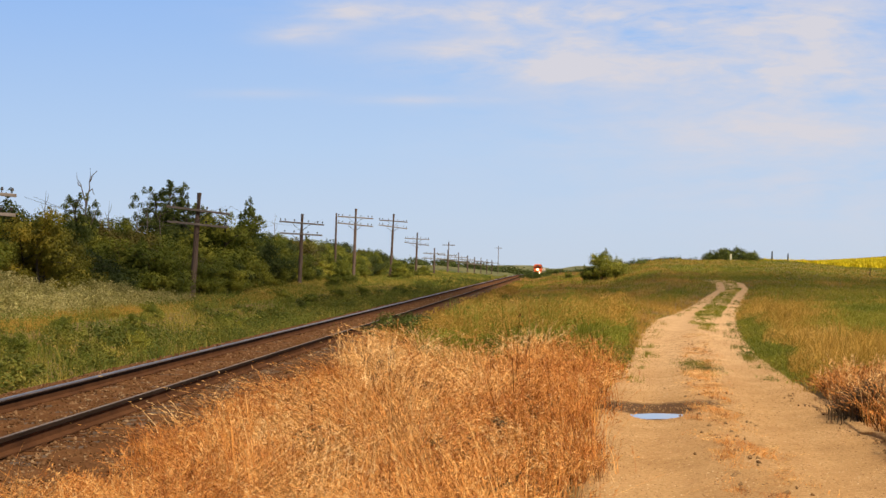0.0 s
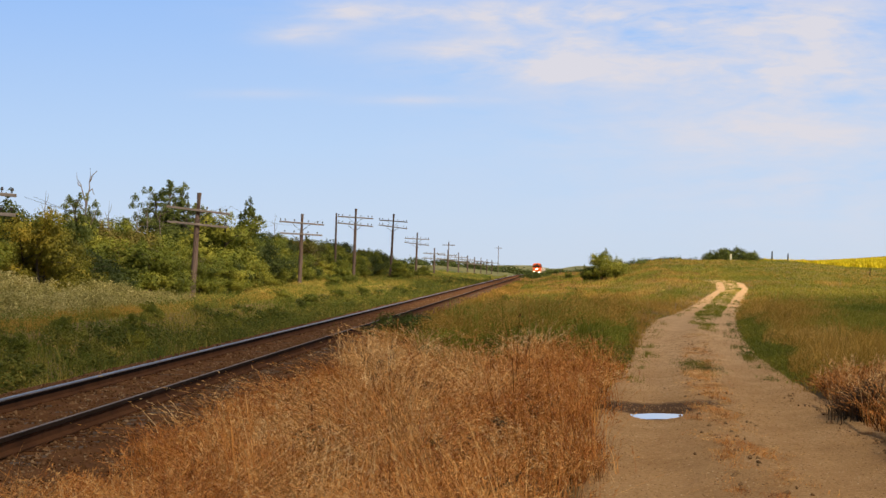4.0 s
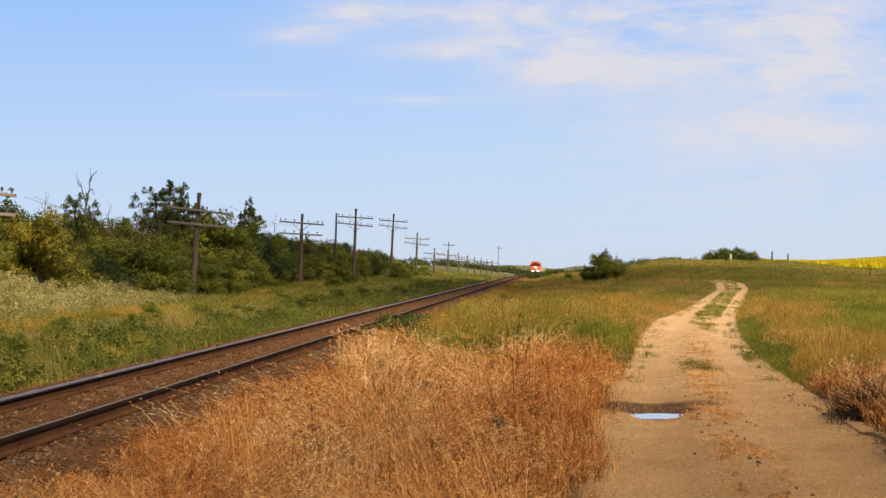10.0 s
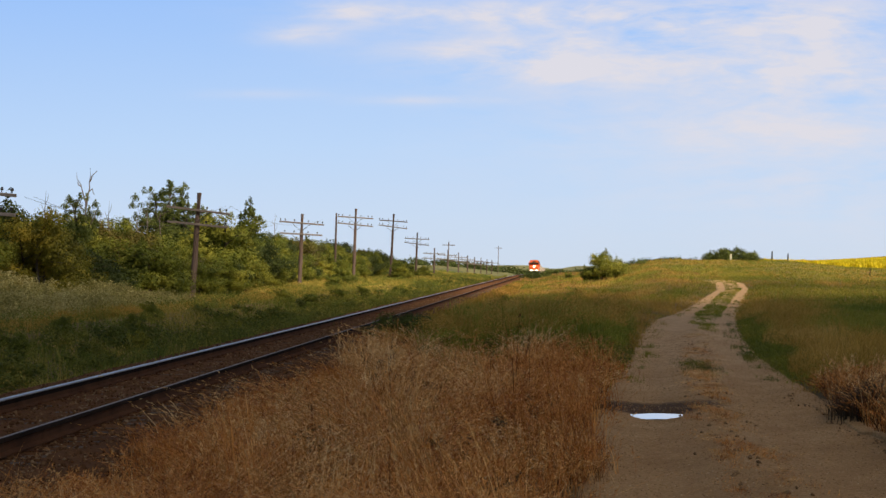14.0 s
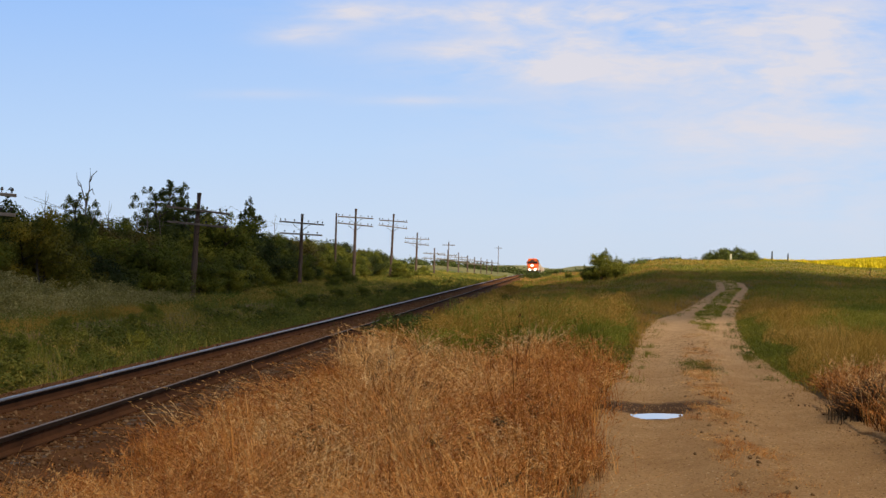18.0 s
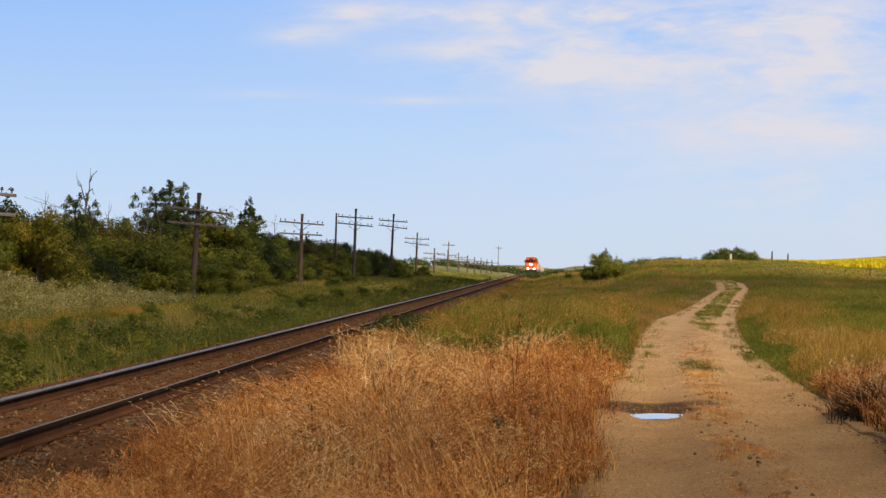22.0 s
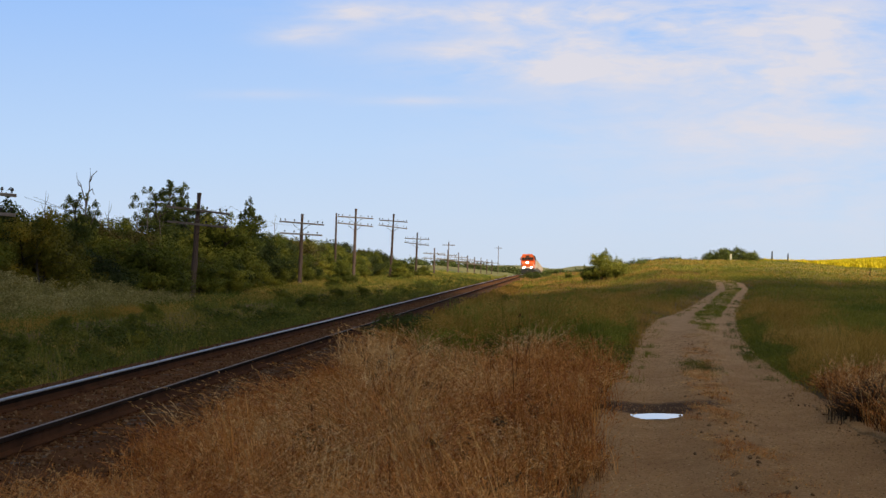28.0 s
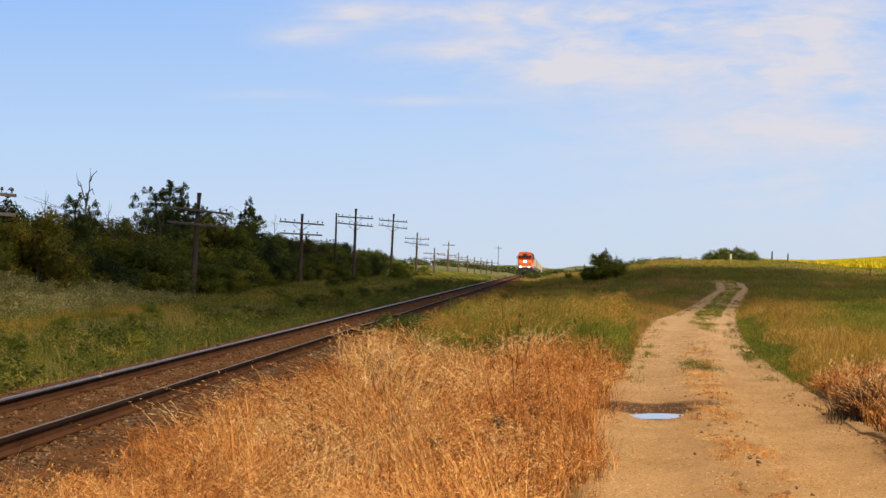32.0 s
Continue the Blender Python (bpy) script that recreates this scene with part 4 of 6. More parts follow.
    green = lambda x, y, rng: off_lane(x, y, rng) & ~golden(x, y, rng)
    lay_grass("field_grass", "green grass field rising gently beyond the lane", wide, 50000, 0.4, mid_w, 0.9, FIELD, 31, keep=green)
    lay_grass("golden_field_grass", "ripe golden grass in patches beyond the lane", wide, 60000, 0.5, mid_w, 0.7, GOLD, 32, keep=ripe)
    lay_grass("brow_grass", "pale golden grass on the brow of the rise", fan(lambda y: 0.03 * y, lambda y: 0.15 * y, 150, 300), 22000, 0.5, lambda y: 0.0009 * y ** 0.75 + 0.01, 0.5,
              CLOVER, 38, keep=lambda x, y, rng: off_lane(x, y, rng) & (patches(x, y) + rng.normal(0, 0.3, len(x)) + np.interp(x / y, (0.085, 0.11), (0.5, -0.6)) > 0))
    beside = fan(lambda y: lane_x(y) + 1.62, lambda y: 4.6 + 0.1 * (y - 18), 12, 30)
    off_weeds = lambda x, y, rng: ~((y > 21.6) & (y < 25.2) & (x > 3.5 + rng.normal(0, 0.08, len(x))) & (rng.random(len(x)) < 0.75))
    lay_grass("dry_grass_beside_lane", "tall dry tan grass at the lane's edge", beside, 9000, 0.5, near_w, 0.7, RUST_STRAW, 33, head=1.5, keep=off_weeds)
    lay_grass("brown_grass_beside_lane", "dull brown dead grass at the lane's edge", beside, 9000, 0.4, near_w, 0.8, DULL_SHADE_STRAW, 36, head=1.2, keep=off_weeds)
    lay_grass("pale_grass_beside_lane", "pale straw stalks at the lane's edge", beside, 4000, 0.62, near_w, 0.5, PALE_STRAW, 37, head=1.6, keep=off_weeds)
    lay_grass("dark_dead_weeds", "dark withered weeds tangled at the lane's edge", fan(const(3.62), const(4.05), 23.4, 25.2), 3600, 0.52, 0.009, 0.9,
              foliage("withered_weeds", [(0.2, (0.03, 0.018, 0.01)), (0.8, (0.1, 0.06, 0.028))], 0.6, 0.5, 0.1), 34, clump=0.15)
    lay_grass("green_lane_edge", "fresh green grass along the lane's edge", fan(lambda y: lane_x(y) + 0.95, lambda y: lane_x(y) + 2.2, 29, 75), 22000, 0.26, mid_w, 0.7, GREEN, 35, keep=lambda x, y, rng: (y > 32 + rng.normal(0, 1.2, len(x))) & off_lane(x, y, rng))
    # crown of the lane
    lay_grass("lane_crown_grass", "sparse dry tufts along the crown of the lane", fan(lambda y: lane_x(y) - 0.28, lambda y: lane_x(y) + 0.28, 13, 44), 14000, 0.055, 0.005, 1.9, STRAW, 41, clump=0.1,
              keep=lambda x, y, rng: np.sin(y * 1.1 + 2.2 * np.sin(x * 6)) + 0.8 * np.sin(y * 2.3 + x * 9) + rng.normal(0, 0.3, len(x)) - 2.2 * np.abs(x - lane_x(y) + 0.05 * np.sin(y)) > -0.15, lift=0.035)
    lay_grass("lane_crown_green", "low green grass between the wheel paths", fan(lambda y: lane_x(y) - 0.5, lambda y: lane_x(y) + 0.5, 50, 148), 12000, 0.11, mid_w, 0.8, FIELD, 42,
              keep=lambda x, y, rng: 0.7 * np.sin(y * 0.3 + 2 * x) + 0.6 * np.sin(y * 0.9 + 1 + 3 * x) + np.minimum((y - 60) / 8, 2.0) + rng.normal(0, 0.6, len(x)) - 4.5 * np.abs(x - lane_x(y) + 0.12 * np.sin(y * 0.3)) > -0.35, lift=0.02)
    lay_grass("lane_tuft", "green weed tuft growing in the middle of the lane", lambda rng, n: (rng.normal(2.55, 0.17, n), rng.normal(36.3, 1.2, n)), 1000, 0.11, 0.007, 1.2, WEED, 43, lift=0.03)
    lay_grass("lane_tuft_dry", "dry straw tuft in the middle of the lane", lambda rng, n: (rng.normal(2.4, 0.14, n), rng.normal(33.8, 0.6, n)), 1300, 0.07, 0.007, 1.4, PALE_STRAW, 44, lift=0.03)
    fringe = lambda side: (lambda rng, n: (lambda y: (lane_x(y) + side * (lane_half(lane_x(y) + side, y) - 0.42 * rng.random(n) ** 1.8), y))(32 * 3.3 ** rng.random(n)))
    tongues = lambda x, y, rng: np.sin(y * 0.8 + 2 * np.sin(y * 0.23)) + 0.7 * np.sin(y * 2.1 + 1) + rng.normal(0, 0.35, len(x)) > 0.25
    for side, seed in ((-1, 45), (1, 46)):
        lay_grass("lane_fringe_grass", "low mixed grass creeping in over the lane's edge", fringe(side), 6000, 0.12, 0.01, 1.4, MEADOW if side < 0 else GREEN, seed, clump=0.07, keep=tongues, lift=0.0)
    lay_grass("lane_brown_mats", "brown mats of trodden dead grass on the lane", lambda rng, n: (lane_x(y := 16 * 3.6 ** rng.random(n)) + rng.normal(0, 0.16, n) + 0.07 * np.sin(y * 0.7), y), 17000, 0.045, 0.008, 2.4, PALE_STRAW, 47, clump=0.06,
              keep=lambda x, y, rng: np.sin(y * 1.9 + 1.5 * np.sin(x * 5)) * np.sin(y * 0.83 + x * 3) + rng.normal(0, 0.2, len(x)) > 0.3, lift=0.03)
    # far side of the line
    lv = lambda y: track_x(y) - 1.85 - 0.2 * np.sin(y * 0.6)
    lay_grass("verge_grass", "green and tan rough grass on the far verge", fan(lv, const(-18.5), 30, 330, 0.9), 30000, 0.4, mid_w, 0.8, VERGE, 51)
    lay_grass("golden_verge", "yellow-green grass band below the bushes", fan(lambda y: np.full_like(y, -13.5), lambda y: np.full_like(y, -17.3), 84, 300, 0.9), 12000, 0.34, mid_w, 0.8, CLOVER, 52)
    lay_grass("orange_strip_grass", "orange-brown dry grass strip below the pale brush", fan(lambda y: -13.0 - 0.012 * (y - 50) + 0.35 * np.sin(y * 0.3), lambda y: -14.5 - 0.012 * (y - 50) + 0.3 * np.sin(y * 0.23), 44, 104), 11000, 0.34, mid_w, 0.8, GOLD, 56, keep=lambda x, y, rng: patches(x * 1.5, y) + rng.normal(0, 0.3, len(x)) > -0.55)
    lay_grass("tan_verge", "tan and orange dry grass round the telegraph pole's foot", fan(const(-12.8), const(-16.2), 76, 118), 9000, 0.3, mid_w, 0.9, GOLD, 55, keep=lambda x, y, rng: patches(x * 1.5, y) + rng.normal(0, 0.3, len(x)) > -0.3)
    lay_grass("dark_weeds", "dark green weed clumps on the far verge", fan(lv, const(-11.5), 34, 260), 6000, 0.5, lambda y: 0.0022 * y ** 0.55 + 0.008, 0.8, GREEN, 53, clump=0.35)
    on_bank = lambda x, y, rng: x / y < -0.2 + rng.normal(0, 0.008, len(x)) + 0.012 * np.sin(y * 0.5)
    lay_grass("silver_brush", "pale silvery-green brush on the bank below the trees", fan(const(-14.5), const(-21), 44, 84), 2600, 0.55, lambda y: 0.02 + 0 * y, 0.35, SILVER, 54, clump=0.25, keep=on_bank,
              category="brush")
    # heaped low growth
    low_growth("verge_growth", "mottled olive and tan weeds covering the far verge", fan(lv, const(-18.5), 30, 320, 0.9), 210000, 0.5, VERGE, 81)
    low_growth("bank_growth", "pale silvery-green weeds on the bank", fan(const(-14.0), const(-20.5), 44, 82), 90000, 0.6, SILVER, 82, keep=on_bank)
    low_growth("meadow_growth", "olive green weeds in the meadow", between, 110000, 0.42, FIELD, 83, keep=meadow_green)
    low_growth("golden_meadow_growth", "golden seed heads in the meadow", between, 90000, 0.45, GOLD, 92, keep=meadow_gold)
    low_growth("field_growth", "green weeds in the field", wide, 150000, 0.4, FIELD, 84, keep=green)
    low_growth("golden_growth", "golden seed heads in the field", wide, 120000, 0.48, GOLD, 85, keep=ripe)
    low_growth("sorrel_heads", "rust-brown seed heads over the meadow", between, 36000, 0.3, SORREL, 93, keep=lambda x, y, rng: beyond(x, y, rng) & (patches(x * 1.4 + 3, y * 1.1) + rng.normal(0, 0.3, len(x)) > 0.15), size=0.013, lift=0.14)
    # a stand of yellow-flowering weeds behind the dead grass
    stand = fan(lambda y: track_x(y) + 3.0, lambda y: np.minimum(0.041 * y, lane_x(y) - 1.5), 41, 62)
    tattered = lambda x, y, rng: beyond(x, y, rng) & (x / y < 0.033 + 0.0035 * np.sin(y * 0.9) + rng.normal(0, 0.003, len(x)))
    low_growth("clover_stand", "dense yellow-green weeds standing behind the dead grass", stand, 70000, 0.85, CLOVER, 86, keep=tattered, size=0.02)
    low_growth("clover_tops", "yellow flowering tops of the weeds", stand, 60000, 0.55, GOLD, 87, keep=tattered, size=0.016, lift=0.55)
    lay_grass("clover_stems", "yellow-green stems of the flowering weeds", stand, 14000, 1.05, mid_w, 0.35, CLOVER, 88, keep=tattered)
    low_growth("dark_weed_fringe", "dark green weeds at the foot of the flowering stand", fan(lambda y: track_x(y) + 2.4, lambda y: lane_x(y) - 1.3, 36, 42.5), 26000, 0.5, WEED, 89, keep=lambda x, y, rng: beyond(x, y, rng) & (patches(x * 2, y) + rng.normal(0, 0.3, len(x)) > -0.1))
    low_growth("dark_verge_growth", "dark green weeds close along the far rail", fan(lambda y: track_x(y) - 1.8, lambda y: track_x(y) - 4.1, 34, 240), 80000, 0.55, WEED, 90, keep=lambda x, y, rng: patches(x, y) + rng.normal(0, 0.3, len(x)) + np.interp(y, (40, 80), (0.0, 0.9)) > 0.1)
    # leafy weeds in dark clumps
    rng = np.random.default_rng(70)
    c, r = [], []
    spots = [(rng.uniform(-3.6, 0.6), y, 0.55) for y in 40 * 2.6 ** rng.random(34)]
    spots += [(float(track_x(0)) - rng.uniform(2.6, 5.5), 32 * 7 ** rng.random(), 0.5) for k in range(110)]
    for x, y, h in spots:
        g = float(land(x, y))
        for q in range(5):
            c.append((x + rng.normal(0, 0.22), y + rng.normal(0, 0.25), g + h * rng.uniform(0.2, 0.85)))
            r.append(rng.uniform(0.1, 0.24))
    v, f = leaf_cloud(np.array(c), np.array(r), 60000, 0.04, rng)
    tagged(new("weed_clumps", mesh_from("weed_clumps", v, f, WEED)), "dark green leafy weeds in clumps along the verges", "weeds", kind="stuff")
    # dark clumps added as painted shade in the straw's recesses; the farthest are weeds
    rng = np.random.default_rng(72)
    c, r = [], []
    for x, y, h in ((-1.6, 24, 0.62), (-0.85, 16.6, 0.5), (-0.4, 14.2, 0.5), (-0.55, 18, 0.55), (-1.3, 21, 0.55), (-2.3, 19, 0.5), (-0.2, 20.5, 0.6), (-2.6, 30, 0.6), (-3.0, 37, 0.7), (-3.2, 39, 0.6)):
        g = float(land(x, y))
        for q in range(9):
            c.append((x + rng.normal(0, 0.09), y + rng.normal(0, 0.14), g + h * rng.uniform(0.45, 1.08)))
            r.append(rng.uniform(0.03, 0.075))
    v, f = leaf_cloud(np.array(c), np.array(r), 2600, 0.016, rng)
    tagged(new("recess_shade_clumps", mesh_from("recess_shade_clumps", v, f, foliage("recess_shade_and_weed_leaves", [(0.2, (0.05, 0.035, 0.014)), (0.8, (0.16, 0.1, 0.04))], 0.8, 0.5, 0.15))), "dark leaf clumps painting shaded recesses in the tall straw, with a few dark weeds", "weeds", kind="stuff")
    # pale brush in rounded heaps on the bank
    rng = np.random.default_rng(71)
    c, r = [], []
    for k in range(420):
        y = rng.uniform(46, 84)
        x = rng.uniform(-19.5, -14.4) + 0.02 * (y - 60)
        g, h = float(land(x, y)), rng.uniform(0.35, 0.75)
        if x / y > -0.2 + 0.012 * math.sin(y * 0.5):
            continue
        for q in range(4):
            c.append((x + rng.normal(0, 0.2), y + rng.normal(0, 0.25), g + h * rng.uniform(0.35, 1.0)))
            r.append(rng.uniform(0.1, 0.22))
    v, f = leaf_cloud(np.array(c), np.array(r), 80000, 0.034, rng)
    tagged(new("brush_heaps", mesh_from("brush_heaps", v, f, SILVER)), "pale grey-green leafy brush heaped on the bank", "brush", kind="stuff")
    # blossoming field in the distance
    rng = np.random.default_rng(61)
    n = 30000
    y = 345 * (900 / 345) ** rng.random(n)
    x = y * rng.uniform(0.1, 0.2, n)
    v, f = blades(n, x, y, land(x, y), rng.uniform(0.6, 1.0, n), rng.uniform(0.3, 0.7, n), 0.3, rng)
    tagged(new("blossoming_field", mesh_from("blossoming_field", v, f, CANOLA)), "bright yellow blossoming oilseed field in the distance", "crop field", kind="stuff")


# ---- trees and bushes ----
def leaf_cloud(centres, radii, n, size, rng, up=0.5):
    """n folded leaves over the shells of many clumps."""
    share = radii ** 1.8
    c = rng.choice(len(centres), n, p=share / share.sum())
    d = rng.normal(0, 1, (n, 3))
    d /= np.linalg.norm(d, axis=1)[:, None]
    # ragged clumps: lobes of their own, and a thin scatter of leaves beyond the rim
    lobe = 1 + 0.28 * np.sin(d[:, 0] * 4.1 + c * 1.7) * np.sin(d[:, 2] * 4.7 + c * 2.3) + 0.2 * np.sin(d[:, 1] * 7.3 + d[:, 2] * 5 + c)
    r = radii[c] * lobe * (0.5 + 0.5 * rng.random(n) ** 0.5 + np.abs(rng.normal(0, 0.1, n)))
    p = centres[c] + d * r[:, None] * np.array([1.1, 1.1, 0.66])
    nrm = d + rng.normal(0, 0.24, (n, 3)) + np.array([0, 0, up])
    nrm /= np.linalg.norm(nrm, axis=1)[:, None]
    t = np.cross(nrm, rng.normal(0, 1, (n, 3)))
    t /= np.maximum(np.linalg.norm(t, axis=1), 1e-6)[:, None]
    b = np.cross(nrm, t)
    s = size * rng.uniform(0.6, 1.4, n)[:, None]
    v = np.stack([p - t * s, p + b * s * 0.45 + nrm * s * 0.12, p + t * s, p - b * s * 0.45 + nrm * s * 0.12], 1)
    f = np.arange(n * 4).reshape(n, 4)
    return v.reshape(-1, 3), f


def make_bush(name, label, category, height, spread_r, material, seed, leaves=5000, leaf=0.085, trunk_h=0.2):
    """Trunk, limbs and a crown of leaf clumps at the limbs' ends. Built at the origin."""
    rng = np.random.default_rng(seed)
    top = tagged(new(name), label, category)
    stems = 3
    centres, radii = [], []
    for s in range(stems):
        a = rng.uniform(0, 6.28)
        foot = Vector((0.15 * spread_r * math.cos(a), 0.15 * spread_r * math.sin(a), -0.15))
        tip = Vector((foot.x * 3, foot.y * 3, height * 0.7))
        mid = foot.lerp(tip, 0.5) + Vector(rng.normal(0, 0.06 * height, 3) * np.array([1, 1, 0.2]))
        r0 = 0.022 * height + 0.02
        pts = [foot, foot.lerp(mid, 0.6), mid, mid.lerp(tip, 0.6), tip]
        one = tube(pts, [r0, r0 * 0.85, r0 * 0.65, r0 * 0.4, r0 * 0.12])
        part("trunk", one, BARK, top)
        limbs = 7
        for k in range(limbs):
            h = trunk_h + (0.95 - trunk_h) * (k + rng.random()) / limbs
            base = foot.lerp(mid, h * 2) if h < 0.5 else mid.lerp(tip, h * 2 - 1)
            aa = rng.uniform(0, 6.28)
            reach = spread_r * (1.05 - 0.5 * h) * rng.uniform(0.5, 1.1)
            end = base + Vector((math.cos(aa) * reach, math.sin(aa) * reach, height * 0.16 * rng.uniform(0.2, 1.3)))
            part("limb", tube([base, base.lerp(end, 0.55) + Vector((0, 0, 0.04 * height)), end], [r0 * 0.4, r0 * 0.25, r0 * 0.08], 5), BARK, top)
            for q in (0.55, 1.0):
                p = base.lerp(end, q) + Vector(rng.normal(0, 0.05 * spread_r, 3))
                centres.append(p)
                radii.append(spread_r * rng.uniform(0.16, 0.34))
            if h > 0.55 and rng.random() < 0.5:
                # an upright leafy shoot above the limb
                up = rng.uniform(0.03, 0.07) * height
                for q in (1, 2, 3, 4):
                    centres.append(end + Vector((rng.normal(0, 0.04), rng.normal(0, 0.04), up * q)))
                    radii.append(spread_r * 0.11 / q ** 0.8)
        centres.append(tip)
        radii.append(spread_r * 0.16)
    # low skirt of leaves
    for k in range(12):
        aa = rng.uniform(0, 6.28)
        rr = spread_r * rng.uniform(0.45, 0.95)
        centres.append(Vector((math.cos(aa) * rr, math.sin(aa) * rr, height * rng.uniform(0.05, 0.38))))
        radii.append(spread_r * rng.uniform(0.15, 0.3))
    centres, radii = np.array([tuple(c) for c in centres]), np.array(radii)
    v, f = leaf_cloud(centres, radii, leaves, leaf, rng)
    # thin sprigs standing out of the top
    v2, f2 = leaf_cloud(centres + np.array([0, 0, 0.05 * spread_r]) + rng.normal(0, 0.03 * spread_r, centres.shape), radii * 0.95, leaves // 9, leaf * 0.8, rng)
    v, f = np.concatenate([v, v2]), np.concatenate([f, f2 + len(v)])
    part("crown", mesh_from("crown", v, f, material), None, top)
    return top


def make_tree(name, label, height, width, outline, material, seed, leaves, leaf):
    """A single-trunked tree; its crown of clumps fills an outline of half widths from foot to top."""
    rng = np.random.default_rng(seed)
    top = tagged(new(name), label, "tree")
    r0 = 0.02 * height
    spine = [Vector((0.05 * height * math.sin(t * 2.1 + seed) * t, 0.04 * height * math.sin(t * 1.7) * t, -0.2 + (height + 0.1) * t)) for t in (0, 0.25, 0.5, 0.75, 0.97)]
    part("trunk", tube(spine, [r0, r0 * 0.8, r0 * 0.6, r0 * 0.35, r0 * 0.1]), BARK, top)
    hs, ws = zip(*outline)
    centres, radii = [], []
    lobes = rng.uniform(0.7, 1.15, 9)
    for k in range(110):
        h = 0.1 + 0.88 * (k + rng.random()) / 110
        a = rng.uniform(0, 6.28)
        lobe = float(lobes[int(a / 6.2832 * 9) % 9]) * (0.8 + 0.35 * math.sin(h * 17 + 3 * a))
        reach = width * float(np.interp(h, hs, ws)) * lobe * math.sqrt(rng.uniform(0.1, 1.0))
        s = spine[min(int(h * 4), 3)].lerp(spine[min(int(h * 4) + 1, 4)], h * 4 - int(h * 4))
        e = s + Vector((math.cos(a) * reach, math.sin(a) * reach, height * 0.035 * rng.normal()))
        if k % 4 == 0:
            part("limb", tube([s - Vector((0, 0, 0.05 * height)), s.lerp(e, 0.5), e], [r0 * 0.35, r0 * 0.22, r0 * 0.08], 5), BARK, top)
        centres.append(tuple(e))
        radii.append(width * rng.uniform(0.09, 0.22) * (1.15 - 0.6 * h))
        if h < 0.75:
            centres.append(tuple(s.lerp(e, 0.5)))
            radii.append(width * rng.uniform(0.12, 0.22) * (1.15 - 0.6 * h))
        if k % 3 == 0 and h > 0.4:
            # upright sprays
            for q in (1, 2, 3):
                centres.append((e.x + 0.05 * rng.normal(), e.y, e.z + 0.016 * height * q))
                radii.append(width * 0.075 / q ** 0.7)
    v, f = leaf_cloud(np.array(centres), np.array(radii), leaves, leaf, rng)
    part("crown", mesh_from("crown", v, f, material), None, top)
    return top


def build_trees():
    kinds = []
    for i, (mt, tone) in enumerate([(LEAF_MID, "green"), (LEAF_YELLOW, "yellowing"), (LEAF_DARK, "dark green"), (LEAF_MID, "bright green"), (LEAF_RUST, "browning")]):
        kinds.append(make_bush("bush", "dense leafy %s bush in the thicket beside the line" % tone, "bush", 3.0, 1.9, mt, 100 + i, 22000, 0.052))
    talls = [make_tree("tree", "leafy dark green tree rising above the thicket", 6.0, 2.2, ((0, 0.6), (0.3, 1.0), (0.62, 0.95), (0.85, 0.6), (1, 0.1)), LEAF_TREE, 121, 30000, 0.055),
             make_tree("tree", "narrow tapering green tree rising above the thicket", 6.0, 1.45, ((0, 0.6), (0.3, 1.0), (0.6, 0.8), (0.8, 0.5), (1, 0.08)), LEAF_TREE, 124, 24000, 0.052)]
    deep = lambda y: float(np.interp(y, (60, 76, 90, 110, 131, 150), (0, 0.35, 0.9, 0.6, 0.22, 0)))      # lower ground there, so higher growth
    rng = np.random.default_rng(7)
    used = set()

    def put(proto, x, y, s, zoff=0.0):
        m = pose(x, y, float(land(x, y)) + zoff - 0.05, 0, 0, float(rng.uniform(0, 360))) @ Matrix.Diagonal((s * float(rng.uniform(0.9, 1.1)), s, s * float(rng.uniform(0.93, 1.07)), 1))
        if proto.name in used:
            ob = copy_thing(proto, Matrix.Identity(4))
        else:
            ob = proto
            used.add(proto.name)
        ob.matrix_basis = m
        tagged(ob, group="thicket beside the line")
        return ob

    # thicket: rows at three depths behind the pole line; crest heights along it
    ty = (60, 78, 92, 104, 118, 132, 150, 165, 182, 205, 225, 250, 268)
    th = (3.2, 3.6, 3.5, 3.5, 4.0, 4.1, 3.6, 3.8, 3.8, 3.6, 3.4, 2.6, 1.5)
    order = (0, 1, 2, 4, 0, 3, 1, 2, 0, 3, 4, 0, 1, 2, 3, 0)
    k = 0
    for row, (x0, y0, y1, step, f) in enumerate([(-18.3, 100, 190, 4.8, 0.46), (-19.3, 66, 262, 6.0, 0.7), (-21.3, 60, 266, 7.5, 0.95), (-25, 58, 270, 9.0, 1.08)]):
        y = y0
        while y < y1:
            h = (float(np.interp(y, ty, th)) + deep(y)) * f
            which = order[k % 16] if y < 190 or k % 3 else 2
            if which == 1 and not 66 < y < 84:
                which = 0                       # the yellowing bushes stand together
            elif row == 1 and 70 < y < 82:
                which = 1
            elif row > 1 and 122 < y < 160:
                which = 2
            kind = kinds[which]
            put(kind, x0 + float(rng.normal(0, 0.7)), y + float(rng.normal(0, 1.2)), h / 3.0 * float(rng.uniform(0.85, 1.15)))
            y += step * float(rng.uniform(0.75, 1.2))
            k += 1
